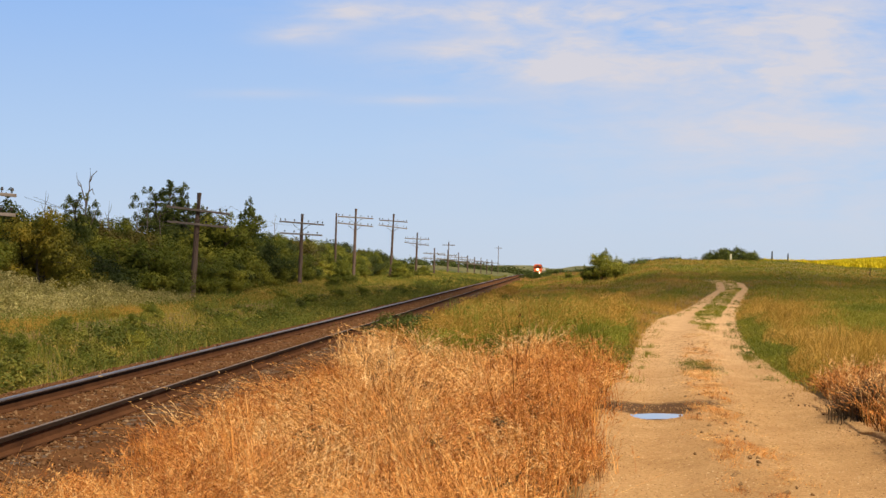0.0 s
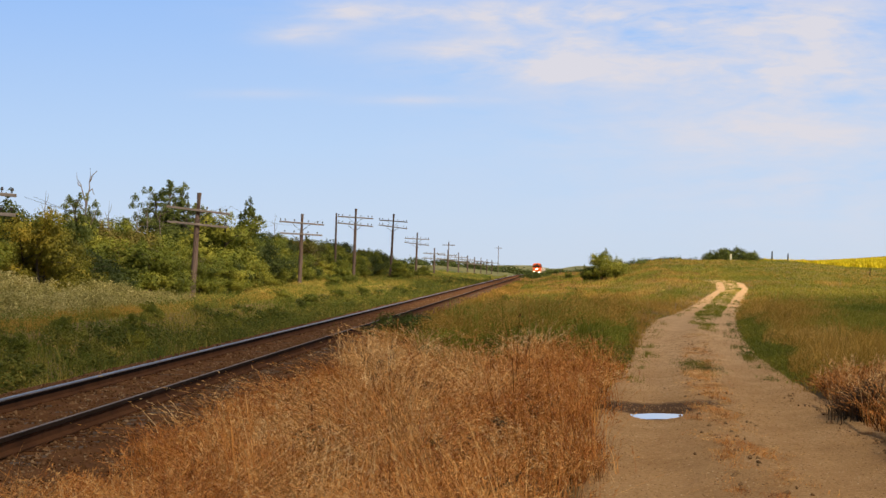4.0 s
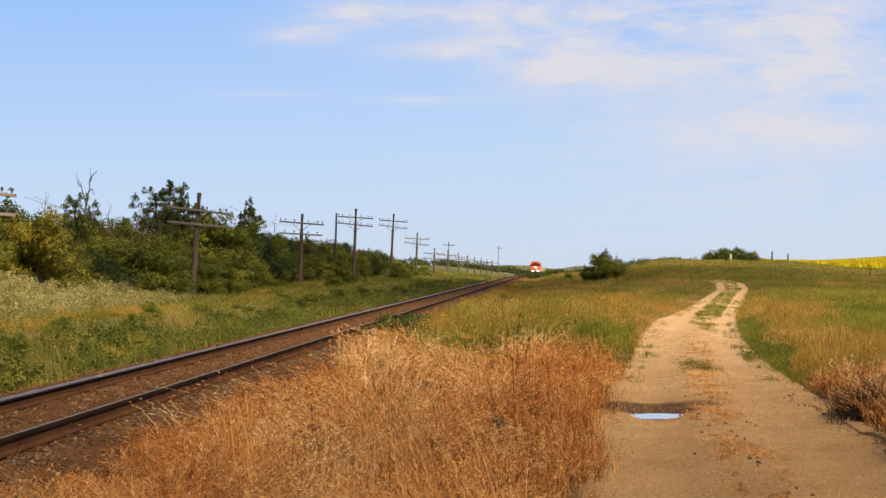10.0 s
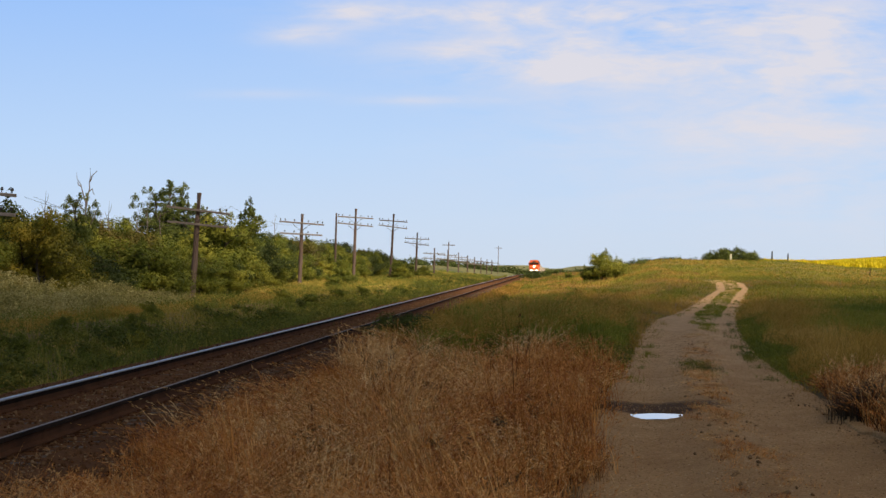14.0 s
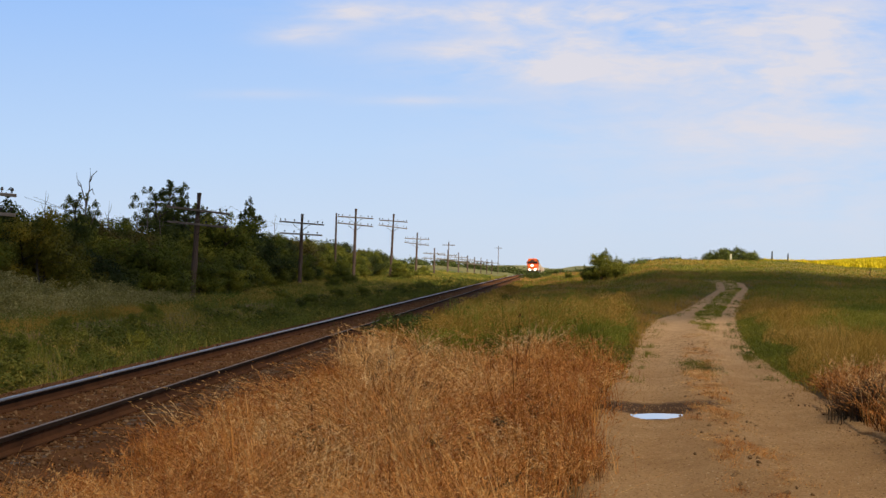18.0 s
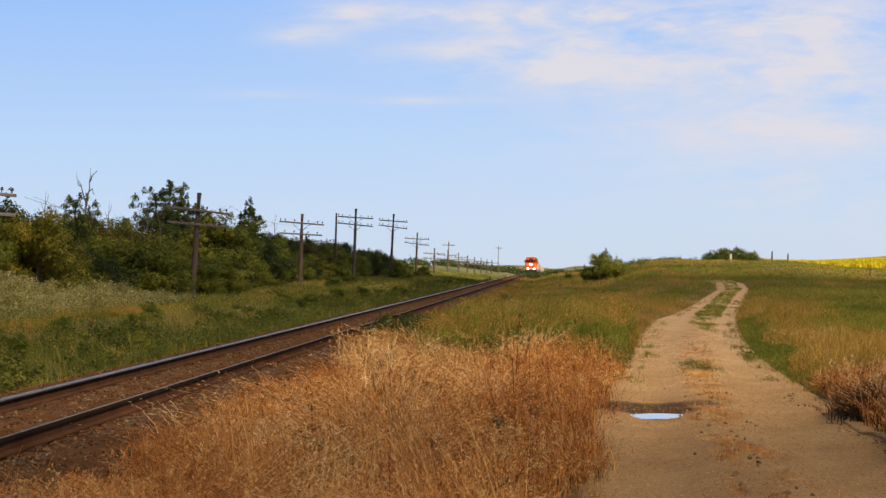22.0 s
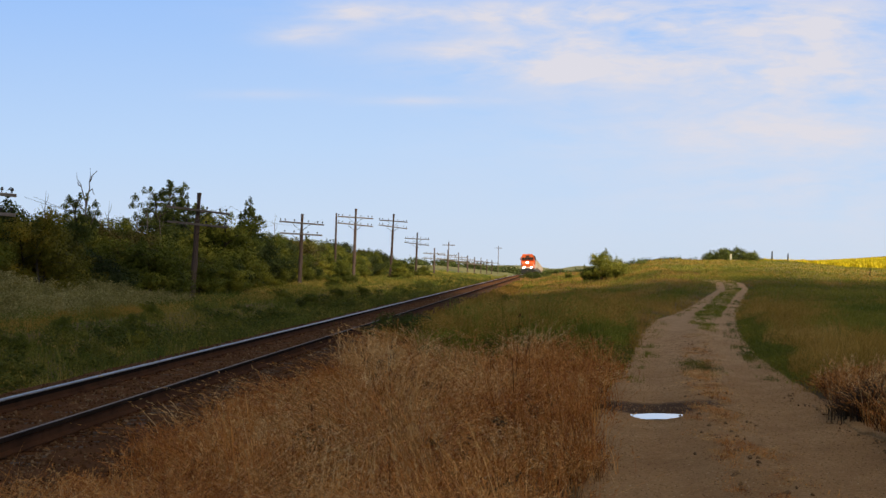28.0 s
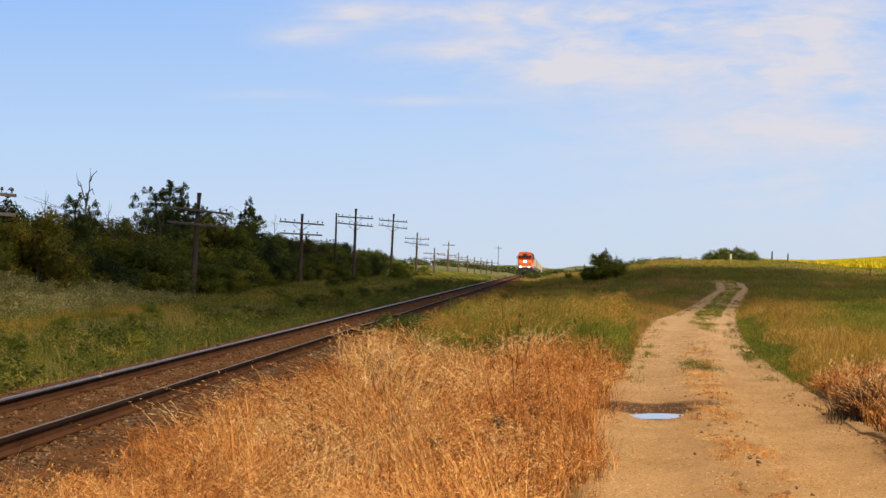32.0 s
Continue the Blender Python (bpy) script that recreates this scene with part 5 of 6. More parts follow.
    # taller trees
    for x, y, s, i in ((-22.2, 90.5, 0.66, 0), (-22.3, 95, 0.62, 1), (-22.6, 115.5, 1.04, 0), (-22.7, 113.3, 0.95, 0), (-22.4, 126, 0.84, 0), (-22.6, 148, 0.78, 1), (-21.8, 186, 0.6, 1), (-22.6, 121, 0.95, 1), (-22.2, 142.5, 1.02, 1), (-23, 131, 0.6, 0), (-23, 160, 0.6, 0), (-22, 176, 0.66, 1), (-23.5, 101, 0.58, 0), (-22.5, 74, 0.6, 1)):
        put(talls[i], x, y, s + deep(y) / 6)
    # low bushes out on the verge
    for x, y, s in ((-15.6, 146, 0.5), (-14.2, 128, 0.34), (-15.5, 198, 0.6), (-15.6, 232, 0.55), (-12.2, 60, 0.22), (-11.2, 52, 0.2), (-12.0, 88, 0.25), (-10.8, 40, 0.2), (-9.6, 46, 0.2), (-9.9, 60, 0.24), (-10.7, 85, 0.27), (-10.7, 98, 0.3), (-10.2, 72, 0.2), (-11, 112, 0.26), (-10.4, 135, 0.26), (-11.8, 47, 0.2)):
        put(kinds[0], x, y, s)
    # bare dead tree above the thicket
    dead = tagged(new("dead_tree"), "bare bleached dead tree standing out of the thicket", "tree")
    dx, dy = -22.5, 95.0
    dz = float(land(dx, dy))
    dead.location = (dx, dy, 0)
    part("trunk", tube([(0.2, 0, dz - 0.2), (0.1, 0, 2.2), (-0.13, 0, 3.9), (-0.1, 0.02, 4.5), (-0.02, 0, 4.95)], [0.12, 0.105, 0.085, 0.065, 0.035]), DEAD_BARK, dead)
    for pts in (((-0.11, 0, 4.6), (-0.28, 0.02, 5.15), (-0.36, 0, 5.5), (-0.54, 0, 5.75), (-0.56, 0, 6.08)),
                ((-0.03, 0, 4.88), (0.07, 0, 5.3), (0.05, 0.03, 5.6), (0.12, 0, 5.9), (0.11, 0, 6.26)),
                ((0.08, 0.02, 5.62), (0.2, 0, 5.9), (0.3, -0.02, 6.0), (0.44, 0, 6.14)),
                ((0.04, 0, 5.15), (0.2, 0.05, 5.28), (0.24, 0, 5.1), (0.3, 0, 5.0)),
                ((-0.33, 0, 5.4), (-0.46, 0, 5.46), (-0.52, 0.03, 5.62)),
                ((-0.12, 0, 4.2), (-0.5, 0.1, 4.5), (-0.95, 0.1, 4.55), (-1.2, 0.1, 4.75)),
                ((0.0, 0, 3.3), (0.35, -0.2, 3.9), (0.5, -0.25, 4.3))):
        part("branch", tube(pts, [0.036, 0.028, 0.02, 0.014, 0.008][:len(pts)], 5), DEAD_BARK, dead)
    # bare grey twigs standing out of the crest
    for x, y, h in ((-22.0, 104, 4.3), (-22.3, 108, 4.9), (-22.2, 111, 4.6), (-22.0, 85, 4.4), (-22.4, 99, 4.4), (-22.1, 156, 5.3)):
        g = float(land(x, y))
        snag = tagged(new("dead_tree"), "thin bare grey snag standing among the bushes", "tree")
        snag.location = (x, y, g)
        h += 0.4 - g
        part("trunk", tube([(0, 0, -0.2), (0.06, 0, h * 0.5), (-0.03, 0, h * 0.8), (0.03, 0, h)], [0.05, 0.04, 0.025, 0.009], 6), DEAD_BARK, snag)
        for a, k in ((0.72, 1), (0.8, -1), (0.87, 0.7)):
            part("branch", tube([(-0.02, 0, h * a), (0.13 * k, 0.03, h * a + 0.22), (0.2 * k, 0, h * a + 0.5)], [0.016, 0.011, 0.005], 5), DEAD_BARK, snag)

    # bushes in the open
    lone = make_bush("bush", "lone green willow bush in the meadow", "bush", 3.0, 1.7, LEAF_MID, 140, 9000, 0.075)
    lone.matrix_basis = pose(4.1, 184, float(land(4.1, 184)) - 0.05)
    for x, y, s in ((5.3, 186, 0.62), (3.2, 185, 0.55), (1.2, 215, 0.3)):
        copy_thing(lone, pose(x, y, float(land(x, y)) - 0.05, 0, 0, 77 * x) @ Matrix.Diagonal((s, s, s, 1)))
    hill = make_bush("bush", "rounded dark bush on the brow of the rise", "bush", 2.4, 2.6, LEAF_TREE, 141, 9000, 0.09)
    hill.matrix_basis = pose(24.8, 290, float(land(24.8, 290)) - 0.1)
    for x, y, s in ((27.6, 292, 0.75), (22.9, 291, 0.7), (11.3, 262, 0.3), (9.5, 262, 0.22), (17.6, 285, 0.25)):
        copy_thing(hill, pose(x, y, float(land(x, y)) - 0.1, 0, 0, 55 * x) @ Matrix.Diagonal((s, s, s * 0.95, 1)))
    track_bush = make_bush("bush", "low green bush close beside the track", "bush", 1.2, 1.3, LEAF_TREE, 142, 3000, 0.07)
    track_bush.matrix_basis = pose(-3.55, 270, float(land(-3.55, 270)) - 0.05)
    for x, y, s in ((-2.2, 276, 1.0), (-0.6, 300, 1.1), (-4.0, 50, 0.6), (-3.75, 53, 0.6), (-3.5, 60, 0.42), (-3.4, 64, 0.4)):
        copy_thing(track_bush, pose(x, y, float(land(x, y)) - 0.05, 0, 0, 99 * x) @ Matrix.Diagonal((s, s, s, 1)))
    # woods on the horizon
    rng = np.random.default_rng(9)
    c, r = [], []
    for k in range(240):
        y = rng.uniform(950, 1150)
        x = rng.uniform(-0.11, 0.07) * y
        c.append((x, y, float(land(x, y)) + rng.uniform(0.3, 2.2)))
        r.append(rng.uniform(1.5, 3.5))
    for k in range(150):
        y = rng.uniform(1300, 1350)
        x = rng.uniform(0.145, 0.2) * y
        c.append((x, y, float(land(x, y)) + rng.uniform(-0.6, 0.6)))
        r.append(rng.uniform(1.0, 1.9))
    v, f = leaf_cloud(np.array(c), np.array(r), 16000, 0.7, rng)
    tagged(new("far_woods", mesh_from("far_woods", v, f, LEAF_DARK)), "low dark belt of woods on the horizon", "woods", kind="stuff")


# ---- telegraph line ----
def make_pole(height, lean, arms, label, stout=1.0):
    pole = tagged(new("telegraph_pole"), label, "telegraph pole", "telegraph poles beside the line")
    part("mast", tube([(0, 0, -0.4), (0.006 * lean, 0, height * 0.33), (0, 0, height * 0.7), (0, 0, height)], [0.165 * stout, 0.155 * stout, 0.135 * stout, 0.115 * stout], 10), POLE_WOOD, pole)
    for drop, lft, rgt, tilt in arms:
        z = height - drop
        bm = bmesh.new()
        box(bm, (lft, -0.20, -0.05), (rgt, -0.09, 0.05), 0.01)
        arm = part("crossarm", bm, ARM_WOOD, pole)
        arm.matrix_basis = pose(0, 0, z, 0, tilt, 0)
        for s in (-1, 1):
            b = bmesh.new()
            bar(b, (s * 0.62, -0.21, -0.05), (s * 0.06, -0.16, -0.5), 0.016, 0.016, 5)
            br = part("brace", b, IRON, pole)
            br.matrix_basis = pose(0, 0, z)
        for x in np.arange(-1.42, 1.43, 0.31):
            if lft + 0.03 < x < rgt - 0.03 and abs(x) > 0.18 and (round(x * 100) * 7) % 5 != 0:
                b = bmesh.new()
                bar(b, (x, -0.145, 0.06), (x, -0.145, 0.13), 0.014, 0.014, 5)
                bar(b, (x, -0.145, 0.12), (x, -0.145, 0.17), 0.042, 0.05, 8)
                bar(b, (x, -0.145, 0.17), (x, -0.145, 0.22), 0.04, 0.028, 8)
                part("insulator", b, INSULATOR, arm, smooth=True)
    return pole


def build_poles():
    ys = (58, 94, 131.5, 167, 206, 241, 275, 309, 343, 378, 410, 445, 483, 520)
    tops = (4.55, 5.05, 5.0, 6.34, 6.9, 5.5, 3.95, 3.9, 3.7, 3.4, 3.2, 3.1, 3.0, 2.9)
    two = ((0.8, -1.5, 1.5, 1), (1.47, -1.5, 1.5, 2))
    for i, (y, top) in enumerate(zip(ys, tops)):
        x = (-17.3, -16.92)[i] if i < 2 else -16.8
        g = float(land(x, y))
        lean = (2.6, 4.3, 2.3, 2.2, 3.4, 2.4)[i] if i < 6 else 1.2
        label = "weathered wooden telegraph pole with two grey crossarms"
        if i == 1:
            label = "leaning weathered telegraph pole with two broken crossarms"
            arms = ((0.83, -1.5, 1.55, 3.0), (1.5, -1.4, 1.5, 1.5))
        elif i == 2:
            arms = ((0.62, -1.5, 1.5, 2.5), (1.35, -1.4, 1.4, 1.0))
        elif i < 6:
            arms = ((0.75, -1.5, 1.5, 3.0 - 0.5 * i), (1.35, -1.5, 1.5, 2.0 + 0.6 * i))
        else:
            arms = two
        p = make_pole(top - g, lean, arms, label, 0.98 if i == 1 else 0.9)
        p.matrix_basis = pose(x - math.tan(radians(lean)) * (top - g), y, g, 0, lean, 0)
    # thin spare pole and a tall distant mast
    for x, y, h in ((-18.6, 167, 5.6), (-17.6, 600, 8.5), (-19.0, 350, 5.2)):
        g = float(land(x, y))
        s = tagged(new("utility_pole"), "slim bare wooden utility pole", "utility pole")
        part("mast", tube([(0, 0, -0.4), (0, 0, h * 0.5), (0, 0, h)], [0.1, 0.085, 0.07], 8), POLE_WOOD, s)
        if y > 300:
            bm = bmesh.new()
            box(bm, (-1.1, -0.06, h - 0.7), (1.1, 0.06, h - 0.56), 0.01)
            part("crossarm", bm, ARM_WOOD, s)
        s.matrix_basis = pose(x, y, g, 0, 1.5, 0)
    # sagging wires over the first spans
    for a, b, dx, za, zb, sag in ((58, 94, 1.3, 3.62, 4.4, 0.9), (58, 94, 1.0, 3.62, 4.4, 0.75), (94, 131.5, -1.2, 4.4, 4.6, 0.8), (94, 131.5, 1.2, 4.4, 4.6, 0.6)):
        pts = []
        for k in range(17):
            t = k / 16
            pts.append((-16.65 + dx, a + (b - a) * t, za + (zb - za) * t - sag * 4 * t * (1 - t)))
        w = new("telegraph_wire", bm_mesh("telegraph_wire", tube(pts, [0.006] * 17, 5), IRON))
        tagged(w, "thin slack dark telegraph wire between two poles", "wire", "telegraph wires")


def build_posts():
    spots = ((33.6, 315, 1.75, 0.12, 0), (36.2, 316, 1.4, 0.11, 0), (23.6, 312, 0.9, 0.07, 0), (24.7, 286, 1.1, 0.12, 1), (30.5, 197, 0.85, 0.05, 0), (0.5, 290, 0.8, 0.05, 0))
    for x, y, h, r, pale in spots:
        post = tagged(new("fence_post"), "pale painted marker post on the rise" if pale else "dark wooden fence post in the field", "post")
        part("shaft", tube([(0, 0, -0.3), (0.01, 0, h * 0.5), (0, 0, h)], [r, r, r * 0.92], 8), PALE_PAINT if pale else POST_WOOD, post)
        bm = bmesh.new()
        bar(bm, (0, 0, h - 0.002), (0, 0, h + r * 0.5), r * 0.9, r * 0.35, 8)
        part("cap", bm, PALE_PAINT if pale else POST_WOOD, post)
        post.matrix_basis = pose(x, y, float(land(x, y)), 1, 2, 0)


# ---- the train ----
def wheelset_parts(parent, y, wheel_r=0.48):
    bm = bmesh.new()
    for dy in (-1.05, 1.05):
        for s in (-1, 1):
            bar(bm, (s * 0.68, y + dy, wheel_r), (s * 0.82, y + dy, wheel_r), wheel_r, wheel_r, 16)
        bar(bm, (-0.7, y + dy, wheel_r), (0.7, y + dy, wheel_r), 0.09, 0.09, 8)
    part("wheelset", bm, STEEL, parent)
    bm = bmesh.new()
    for s in (-1, 1):
        box(bm, (s * 1.0 - 0.09, y - 1.65, 0.35), (s * 1.0 + 0.09, y + 1.65, 0.75), 0.05)
    box(bm, (-1.0, y - 0.3, 0.45), (1.0, y + 0.3, 0.85), 0.04)
    part("truck_frame", bm, LOCO_BLACK, parent)


def make_loco():
    """Wide-nosed freight engine, its nose towards -Y, standing on its rails at z = 0; y = 0 is its front coupler."""
    top = tagged(new("locomotive"), "red-orange freight locomotive with black running gear and lit headlights", "locomotive")
    for y in (4.2, 17.0):
        wheelset_parts(top, y, 0.52)
    bm = box(bmesh.new(), (-1.5, 0.6, 1.1), (1.5, 21.4, 1.45), 0.04)
    part("underframe", bm, LOCO_BLACK, top)
    part("fuel_tank", box(bmesh.new(), (-1.3, 7.6, 0.3), (1.3, 13.4, 1.1), 0.15), LOCO_BLACK, top)
    # nose with a sloped brow
    bm = bmesh.new()
    prof = [(1.0, 1.45), (0.95, 2.5), (1.15, 2.85), (1.6, 3.0), (2.6, 3.0), (2.6, 1.45)]
    for s in (-1, 1):
        for (y, z) in prof:
            bm.verts.new((s * (1.25 if y < 1.1 else 1.4), y, z))
    bm.verts.ensure_lookup_table()
    n = len(prof)
    for i in range(n):
        j = (i + 1) % n
        bm.faces.new([bm.verts[k] for k in (i, j, j + n, i + n)])
    bm.faces.new([bm.verts[i] for i in range(n)])
    bm.faces.new([bm.verts[i + n] for i in reversed(range(n))])
    part("nose", bm, LOCO_RED, top, "red-orange nose")
    # cab with a chamfered roof
    bm = bmesh.new()
    sec = [(-1.55, 1.45), (-1.55, 3.9), (-1.25, 4.45), (-0.6, 4.68), (0.6, 4.68), (1.25, 4.45), (1.55, 3.9), (1.55, 1.45)]
    rings = [[bm.verts.new((x, y + (0.35 if (z < 3.0 and y < 3) else 0), z)) for x, z in sec] for y in (2.35, 5.2)]
    for i in range(len(sec)):
        j = (i + 1) % len(sec)
        bm.faces.new((rings[0][i], rings[0][j], rings[1][j], rings[1][i]))
    bm.faces.new(rings[0])
    bm.faces.new(rings[1][::-1])
    cab = part("cab", bm, LOCO_RED, top, "red-orange cab")
    part("cab_roof", box(bmesh.new(), (-1.2, 2.3, 4.46), (1.2, 5.2, 4.72), 0.08), LOCO_RED, top)
    for x0, x1 in ((-1.35, -0.75), (-0.68, -0.05), (0.05, 0.68), (0.75, 1.35)):
        part("windscreen", box(bmesh.new(), (x0, 2.27, 3.35), (x1, 2.36, 3.95), 0.02), DARK_GLASS, cab)
    for s in (-1, 1):
        for y0 in (3.0, 4.05):
            part("side_window", box(bmesh.new(), (s * 1.56 - 0.02, y0, 3.3), (s * 1.56 + 0.02, y0 + 0.85, 3.95), 0.01), DARK_GLASS, cab)
    # long hood, radiators and roof gear
    part("engine_hood", box(bmesh.new(), (-0.95, 5.2, 1.45), (0.95, 20.6, 4.3), 0.12), LOCO_RED, top)
    for s in (-1, 1):
        part("white_stripe", box(bmesh.new(), (s * 0.965 - 0.01, 6.0, 2.2), (s * 0.965 + 0.01, 12.5, 3.3), 0.004), LOCO_WHITE, top)
        part("red_band", box(bmesh.new(), (s * 0.965 - 0.01, 12.6, 1.6), (s * 0.965 + 0.01, 20.0, 3.9), 0.004), LOCO_RED, top)
    part("radiator", box(bmesh.new(), (-1.5, 16.8, 3.4), (1.5, 20.7, 4.6), 0.1), LOCO_BLACK, top)
    part("exhaust_stack", box(bmesh.new(), (-0.3, 11.0, 4.28), (0.3, 12.2, 4.62), 0.05), LOCO_BLACK, top)
    part("horn", bar(bmesh.new(), (0.3, 2.9, 4.8), (0.3, 2.4, 4.8), 0.05, 0.1, 8), STEEL, top)
    # headlights: twin high lamp, ditch lamps
    bm = bmesh.new()
    box(bm, (-0.42, 2.2, 4.02), (0.42, 2.4, 4.36), 0.05)
    part("headlight_housing", bm, LOCO_BLACK, top)
    for x, z, y, r in ((-0.17, 2.74, 0.93, 0.15), (0.17, 2.74, 0.93, 0.15), (-0.85, 1.6, 0.5, 0.17), (0.85, 1.6, 0.5, 0.17)):
        b = bar(bmesh.new(), (x, y - 0.06, z), (x, y - 0.02, z), r, r, 14)
        part("headlight" if z > 2 else "ditch_light", b, LAMP_GLOW, top, "glowing lamp")
        b = bar(bmesh.new(), (x, y - 0.03, z), (x, y + 0.2, z), r + 0.05, r + 0.05, 14)
        part("lamp_ring", b, LOCO_BLACK, top)
    part("nose_stripe", box(bmesh.new(), (-1.24, 0.93, 1.5), (1.24, 0.99, 1.72), 0.005), LOCO_WHITE, top, "white nose stripe")
    # pilot, coupler, rails
    bm = bmesh.new()
    box(bm, (-1.45, 0.45, 0.25), (1.45, 0.65, 1.3), 0.04)
    part("pilot_plate", bm, LOCO_BLACK, top)
    part("coupler", box(bmesh.new(), (-0.16, -0.15, 0.7), (0.16, 0.6, 1.0), 0.05), STEEL, top)
    for s in (-1, 1):
        bm = bmesh.new()
        bar(bm, (s * 1.48, 5.3, 2.45), (s * 1.48, 20.9, 2.45), 0.022, 0.022, 6)
        part("handrail", bm, LOCO_WHITE, top)
        for y in np.arange(5.6, 21, 1.9):
            part("stanchion", bar(bmesh.new(), (s * 1.48, y, 1.44), (s * 1.48, y, 2.45), 0.02, 0.02, 6), LOCO_WHITE, top)
        bm = bmesh.new()
        for k in range(3):
            box(bm, (s * 1.3 - 0.2, 0.65, 0.4 + 0.33 * k), (s * 1.3 + 0.2, 0.95, 0.44 + 0.33 * k))
        part("steps", bm, LOCO_WHITE, top)
        part("front_handrail", bar(bmesh.new(), (s * 1.35, 0.7, 1.4), (s * 1.35, 0.7, 2.5), 0.022, 0.022, 6), LOCO_WHITE, top)
        part("mirror", box(bmesh.new(), (s * 1.68 - 0.08, 2.9, 3.4), (s * 1.68 + 0.08, 2.95, 3.8), 0.01), LOCO_BLACK, top)
    return top


def make_hopper(material, tone):
    """Covered grain hopper, 16.5 m long, y = 0 at its front coupler."""
    top = tagged(new("hopper_wagon"), "%s covered grain hopper wagon of the freight train" % tone, "freight wagon", "wagons of the freight train")
    for y in (2.2, 14.3):
        wheelset_parts(top, y, 0.46)
    bm = bmesh.new()
    sec = [(-1.0, 1.35), (-1.5, 2.0), (-1.58, 3.4), (-1.35, 4.2), (-0.6, 4.5), (0.6, 4.5), (1.35, 4.2), (1.58, 3.4), (1.5, 2.0), (1.0, 1.35)]
    rings = [[bm.verts.new((x, y, z)) for x, z in sec] for y in (1.3, 15.2)]
    for i in range(len(sec)):
        j = (i + 1) % len(sec)
        bm.faces.new((rings[0][i], rings[0][j], rings[1][j], rings[1][i]))
    bm.faces.new(rings[0])
    bm.faces.new(rings[1][::-1])
    part("body", bm, material, top)
    for y in np.arange(2.6, 15, 2.4):
        for s in (-1, 1):
            part("side_rib", box(bmesh.new(), (s * 1.57 - 0.05, y - 0.05, 1.8), (s * 1.57 + 0.05, y + 0.05, 3.6), 0.01), material, top)
    part("roof_walk", box(bmesh.new(), (-0.35, 0.9, 4.55), (0.35, 15.6, 4.62)), STEEL, top)
    for y in (4.5, 8.2, 12.0):
        bm = bmesh.new()
        bmesh.ops.create_cone(bm, cap_ends=True, segments=4, radius1=1.5, radius2=0.5, depth=0.8,
                              matrix=Matrix.Translation((0, y, 0.98)) @ Matrix.Rotation(math.pi, 4, "X") @ Matrix.Rotation(math.pi / 4, 4, "Z"))
        part("outlet_bay", bm, material, top)
    part("end_sill", box(bmesh.new(), (-1.4, 0.3, 1.05), (1.4, 16.2, 1.35), 0.03), LOCO_BLACK, top)
    for y in (0.0, 16.0):
        part("coupler", box(bmesh.new(), (-0.14, y, 0.7), (0.14, y + 0.5, 0.98), 0.04), STEEL, top)
    return top


def along_track(s):
    """Pose of a vehicle whose front stands s metres up the line; it heads for the camera."""
    a = Vector((float(track_x(s)), s, float(track_z(s))))
    b = Vector((float(track_x(s + 16)), s + 16, float(track_z(s + 16))))
    d = (b - a).normalized()
    side = d.cross(Vector((0, 0, 1))).normalized()
    up = side.cross(d)
    m = Matrix((side, d, up)).transposed().to_4x4()
    return Matrix.Translation(a) @ m


def build_train():
    loco = make_loco()
    train = [(loco, 0.0), (copy_thing(loco, Matrix.Identity(4)), 22.0)]
    protos = [make_hopper(CAR_GREY, "weathered grey"), make_hopper(CAR_BROWN, "brown"), make_hopper(CAR_TAN, "dusty tan")]
    used, at = set(), 44.0
    for i in range(20):
        k = (0, 2, 0, 1, 0, 2, 1, 0)[i % 8]
        car = protos[k] if k not in used else copy_thing(protos[k], Matrix.Identity(4))
        used.add(k)
        train.append((car, at))
        at += 16.6
    return train


# ---- clouds ----
def build_sky_sheet():
    """The far sky, and high thin cloud before it, 4 to 5 km off."""
    arc = [(5200 * math.sin(t), 4700 * math.cos(t) - 100) for t in np.linspace(-0.95, 0.95, 25)]
    v = [(x, y, z) for z in (-300, 0, 300, 1500) for x, y in arc]
    f = [(r * 25 + i, r * 25 + i + 1, (r + 1) * 25 + i + 1, (r + 1) * 25 + i) for r in range(3) for i in range(24)]
    far = new("sky_backdrop", mesh_from("sky_backdrop", v, f, far_sky_material()))
    tagged(far, "clear blue summer sky paling towards the horizon", "sky", kind="structure")
    v = [(-1500, 0, -100), (1500, 0, -100), (1500, 0, 700), (-1500, 0, 700)]
    wisps = ((330, 465, 470, 90, 0.45), (700, 330, 720, 270, 0.5), (-454, 563, 124, 30, 0.75),
             (-106, 550, 323, 30, 0.80),
             (342, 538, 323, 42, 0.75),
             (586, 525, 56, 25, 0.60),
             (-566, 513, 93, 21, 0.80),
             (-143, 471, 236, 42, 0.80),
             (-31, 426, 137, 25, 0.60),
             (305, 436, 448, 62, 0.38),
             (-280, 366, 137, 10, 0.50),
             (355, 291, 373, 55, 0.32),
             (541, 175, 323, 75, 0.30),
             (-666, 381, 137, 11, 0.25),
             (641, 398, 311, 112, 0.25),
             (143, 573, 572, 25, 0.50))
    ob = new("backdrop", mesh_from("backdrop", v, [(0, 1, 2, 3)], haze_cloud_material(wisps)))
    ob.location = (0, 4400, 0)
    return tagged(ob, "thin white streaks of high cloud in a blue sky", "clouds", kind="structure")


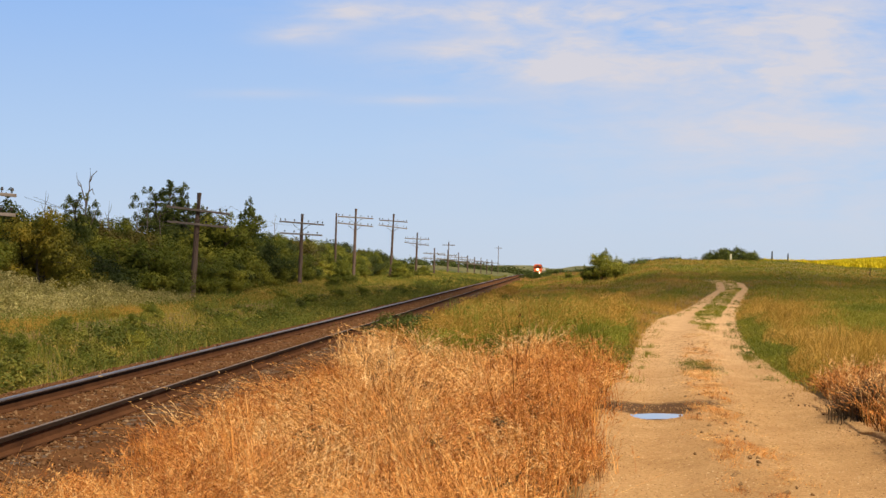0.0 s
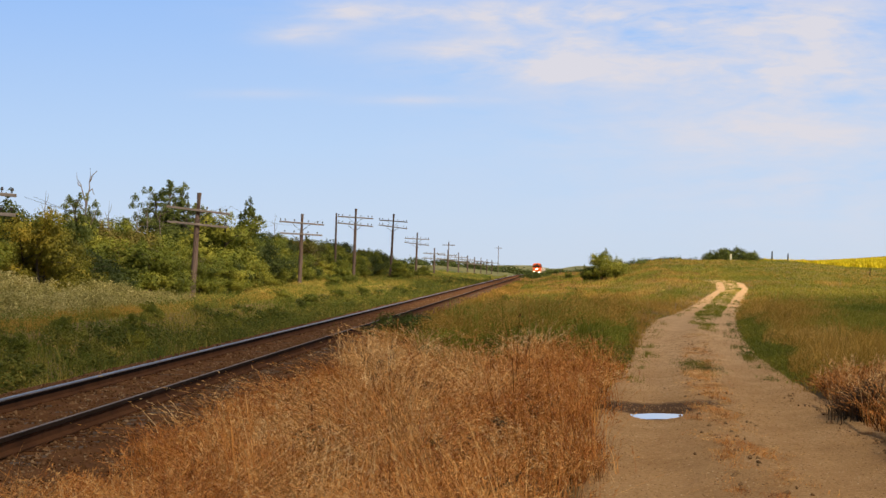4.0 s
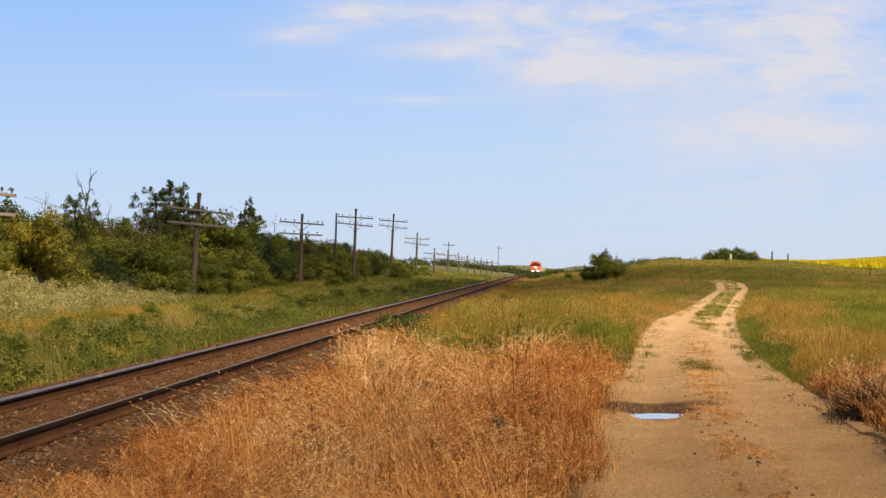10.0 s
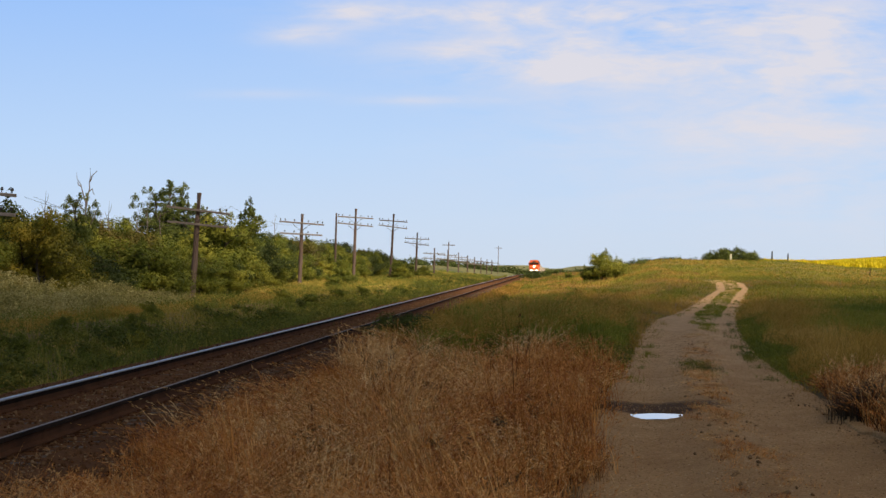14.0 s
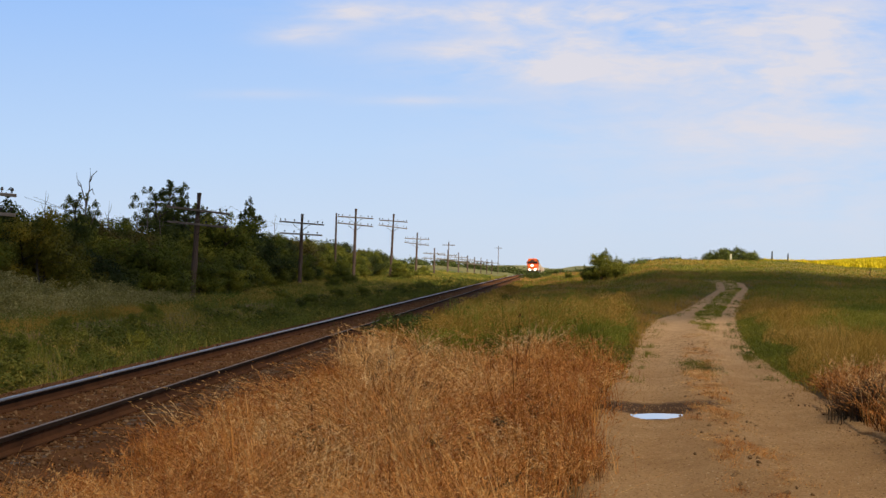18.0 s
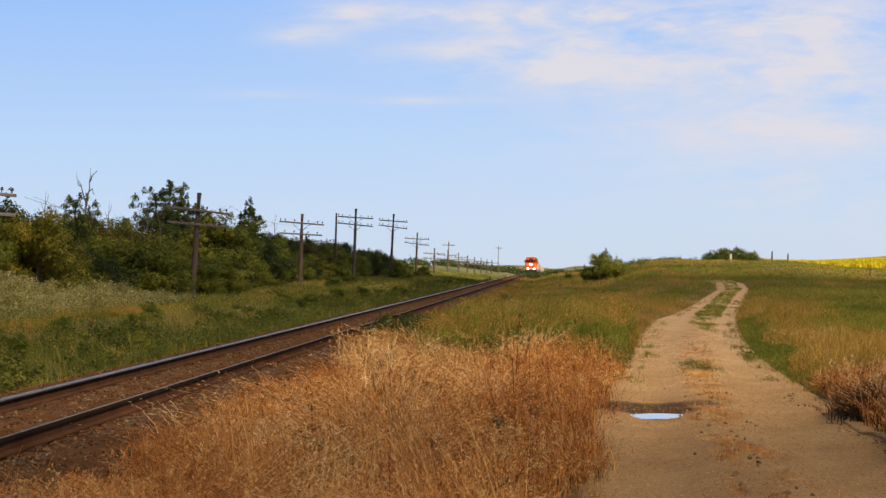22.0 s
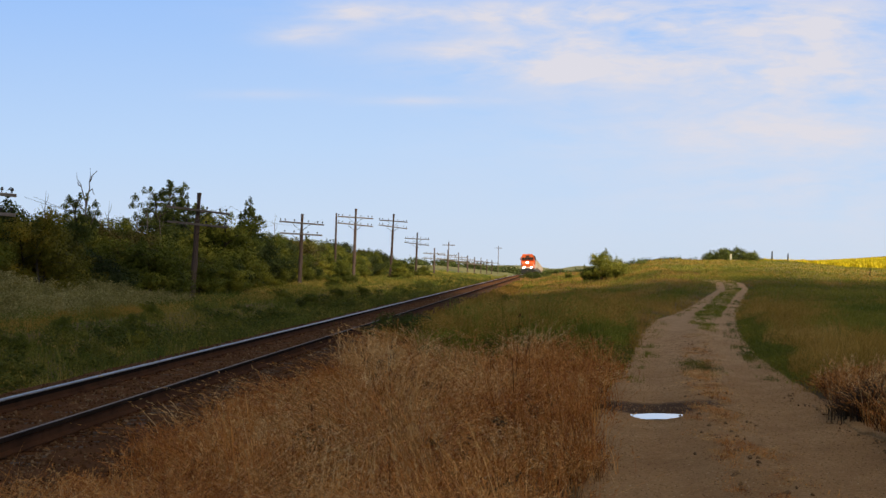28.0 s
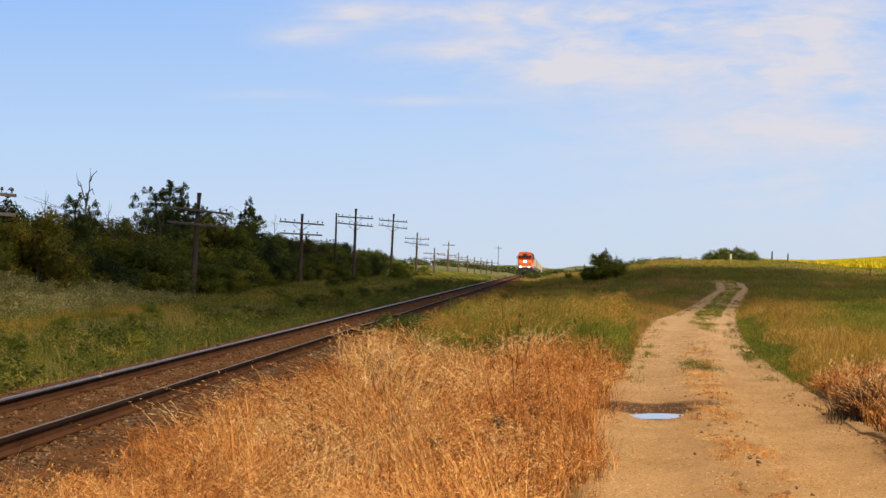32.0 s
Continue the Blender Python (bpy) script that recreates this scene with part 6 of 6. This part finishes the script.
def make_cloud(seed, sx, sy, material=CLOUD):
    rng = np.random.default_rng(seed)
    bm = bmesh.new()
    bmesh.ops.create_icosphere(bm, subdivisions=4, radius=1.0)
    for v in bm.verts:
        p = v.co.copy()
        k = 1 + 0.22 * noise.noise(p * 2.3 + Vector((seed, 0, 0))) + 0.1 * noise.noise(p * 6 + Vector((0, seed, 0)))
        v.co = Vector((p.x * k * 1.25, p.y * k * 1.25, max(p.z, -0.15) * k * 0.35))
    ob = new("cloud", bm_mesh("cloud", bm, material, True))
    ob.scale = (sx, sy, min(sx, sy))
    return tagged(ob, "white fair-weather cloud drifting overhead", "cloud", "drifting clouds")


WIND = Vector((-10.0, 14.0))                   # metres a second, up the line and across it
CLOUD_HEIGHT = 300.0


def cloud_place(shade_x, shade_y):
    """Where a cloud stands whose shade lies round this place."""
    return Vector((shade_x, shade_y, 0)) + TO_SUN * (CLOUD_HEIGHT / TO_SUN.z)


def build_clouds():
    # half length, half thickness, turn, and the second at which the shade's middle lies 30 m up the line
    return [(make_cloud(3, 165, 53, LIGHT_CLOUD), 0, 50, 4.55), (make_cloud(8, 165, 48), 0, 50, 14.4), (make_cloud(24, 165, 20, VEIL_CLOUD), 0, 50, 18.4),
            (make_cloud(5, 165, 64, THIN_CLOUD), 0, 50, 19.4), (make_cloud(14, 170, 65), 0, 50, 26.95),
            (make_cloud(6, 165, 30, VEIL_CLOUD), 0, 50, 11.15), (make_cloud(21, 165, 32, THIN_CLOUD), 0, 50, -3.6),
            (make_cloud(27, 165, 13, THIN_CLOUD), 0, 50, 22.95), (make_cloud(29, 165, 12, VEIL_CLOUD), 0, 50, 11.0),
            (make_cloud(9, 165, 42, VEIL_CLOUD), 0, 50, 30.7)]


build_ground()
build_lane()
build_lip()
track = build_track()
build_sky_sheet()
build_trees()
build_poles()
build_posts()
train = build_train()
clouds = build_clouds()
build_ballast_stones()
build_grass()


def build_ties():
    """Wooden ties, each with its two plates, last of the pieces."""
    bm = box(bmesh.new(), (-1.28, -0.11, -0.16), (1.28, 0.11, 0), 0.012)
    tie_mesh = bm_mesh("tie", bm, TIE_WOOD)
    bm = bmesh.new()
    for s in (-0.7525, 0.7525):
        box(bm, (s - 0.17, -0.09, 0.0), (s + 0.17, 0.09, 0.012))
        for dx in (-0.11, 0.11):
            for dy in (-0.05, 0.05):
                box(bm, (s + dx - 0.01, dy - 0.01, 0.012), (s + dx + 0.01, dy + 0.01, 0.035))
    plate_mesh = bm_mesh("tie_plates", bm, RAIL_RUST)
    rng = np.random.default_rng(5)
    for k in range(290):
        y = 4 + 0.56 * k
        tie = part("tie", tie_mesh, None, track)
        tie.matrix_basis = pose(float(track_x(y)) + float(rng.normal(0, 0.03)), y + float(rng.normal(0, 0.03)), float(track_z(y)) - 0.186 + float(rng.normal(0, 0.004)),
                                0, 0, float(rng.normal(0, 0.8)))
        if y < 70:
            part("tie_plates", plate_mesh, None, tie)


build_ties()


# ---- what moves ----
def motions():
    # the train comes up the line at 10.84 m/s
    for ob, behind in train:
        walk(ob, [(t, along_track(764 - 10.84 * t + behind)) for t in range(0, 33, 4)])
    # clouds drift up the line before the wind; their shade passes over the place
    for ob, x, turn, when in clouds:
        keep = ob.scale.copy()
        walk(ob, [(t, Matrix.Translation(cloud_place(x + WIND.x * (t - when), 30 + WIND.y * (t - when))) @ pose(0, 0, 0, 0, 0, turn)) for t in range(0, 33, 8)])
        ob.scale = keep
    # the high cloud creeps to the right
    sheet = bpy.data.objects["backdrop"]
    walk(sheet, [(t, Matrix.Translation((10 * t / 32.0, 4400, -2 * t / 32.0))) for t in (0, 16, 32)])


motions()
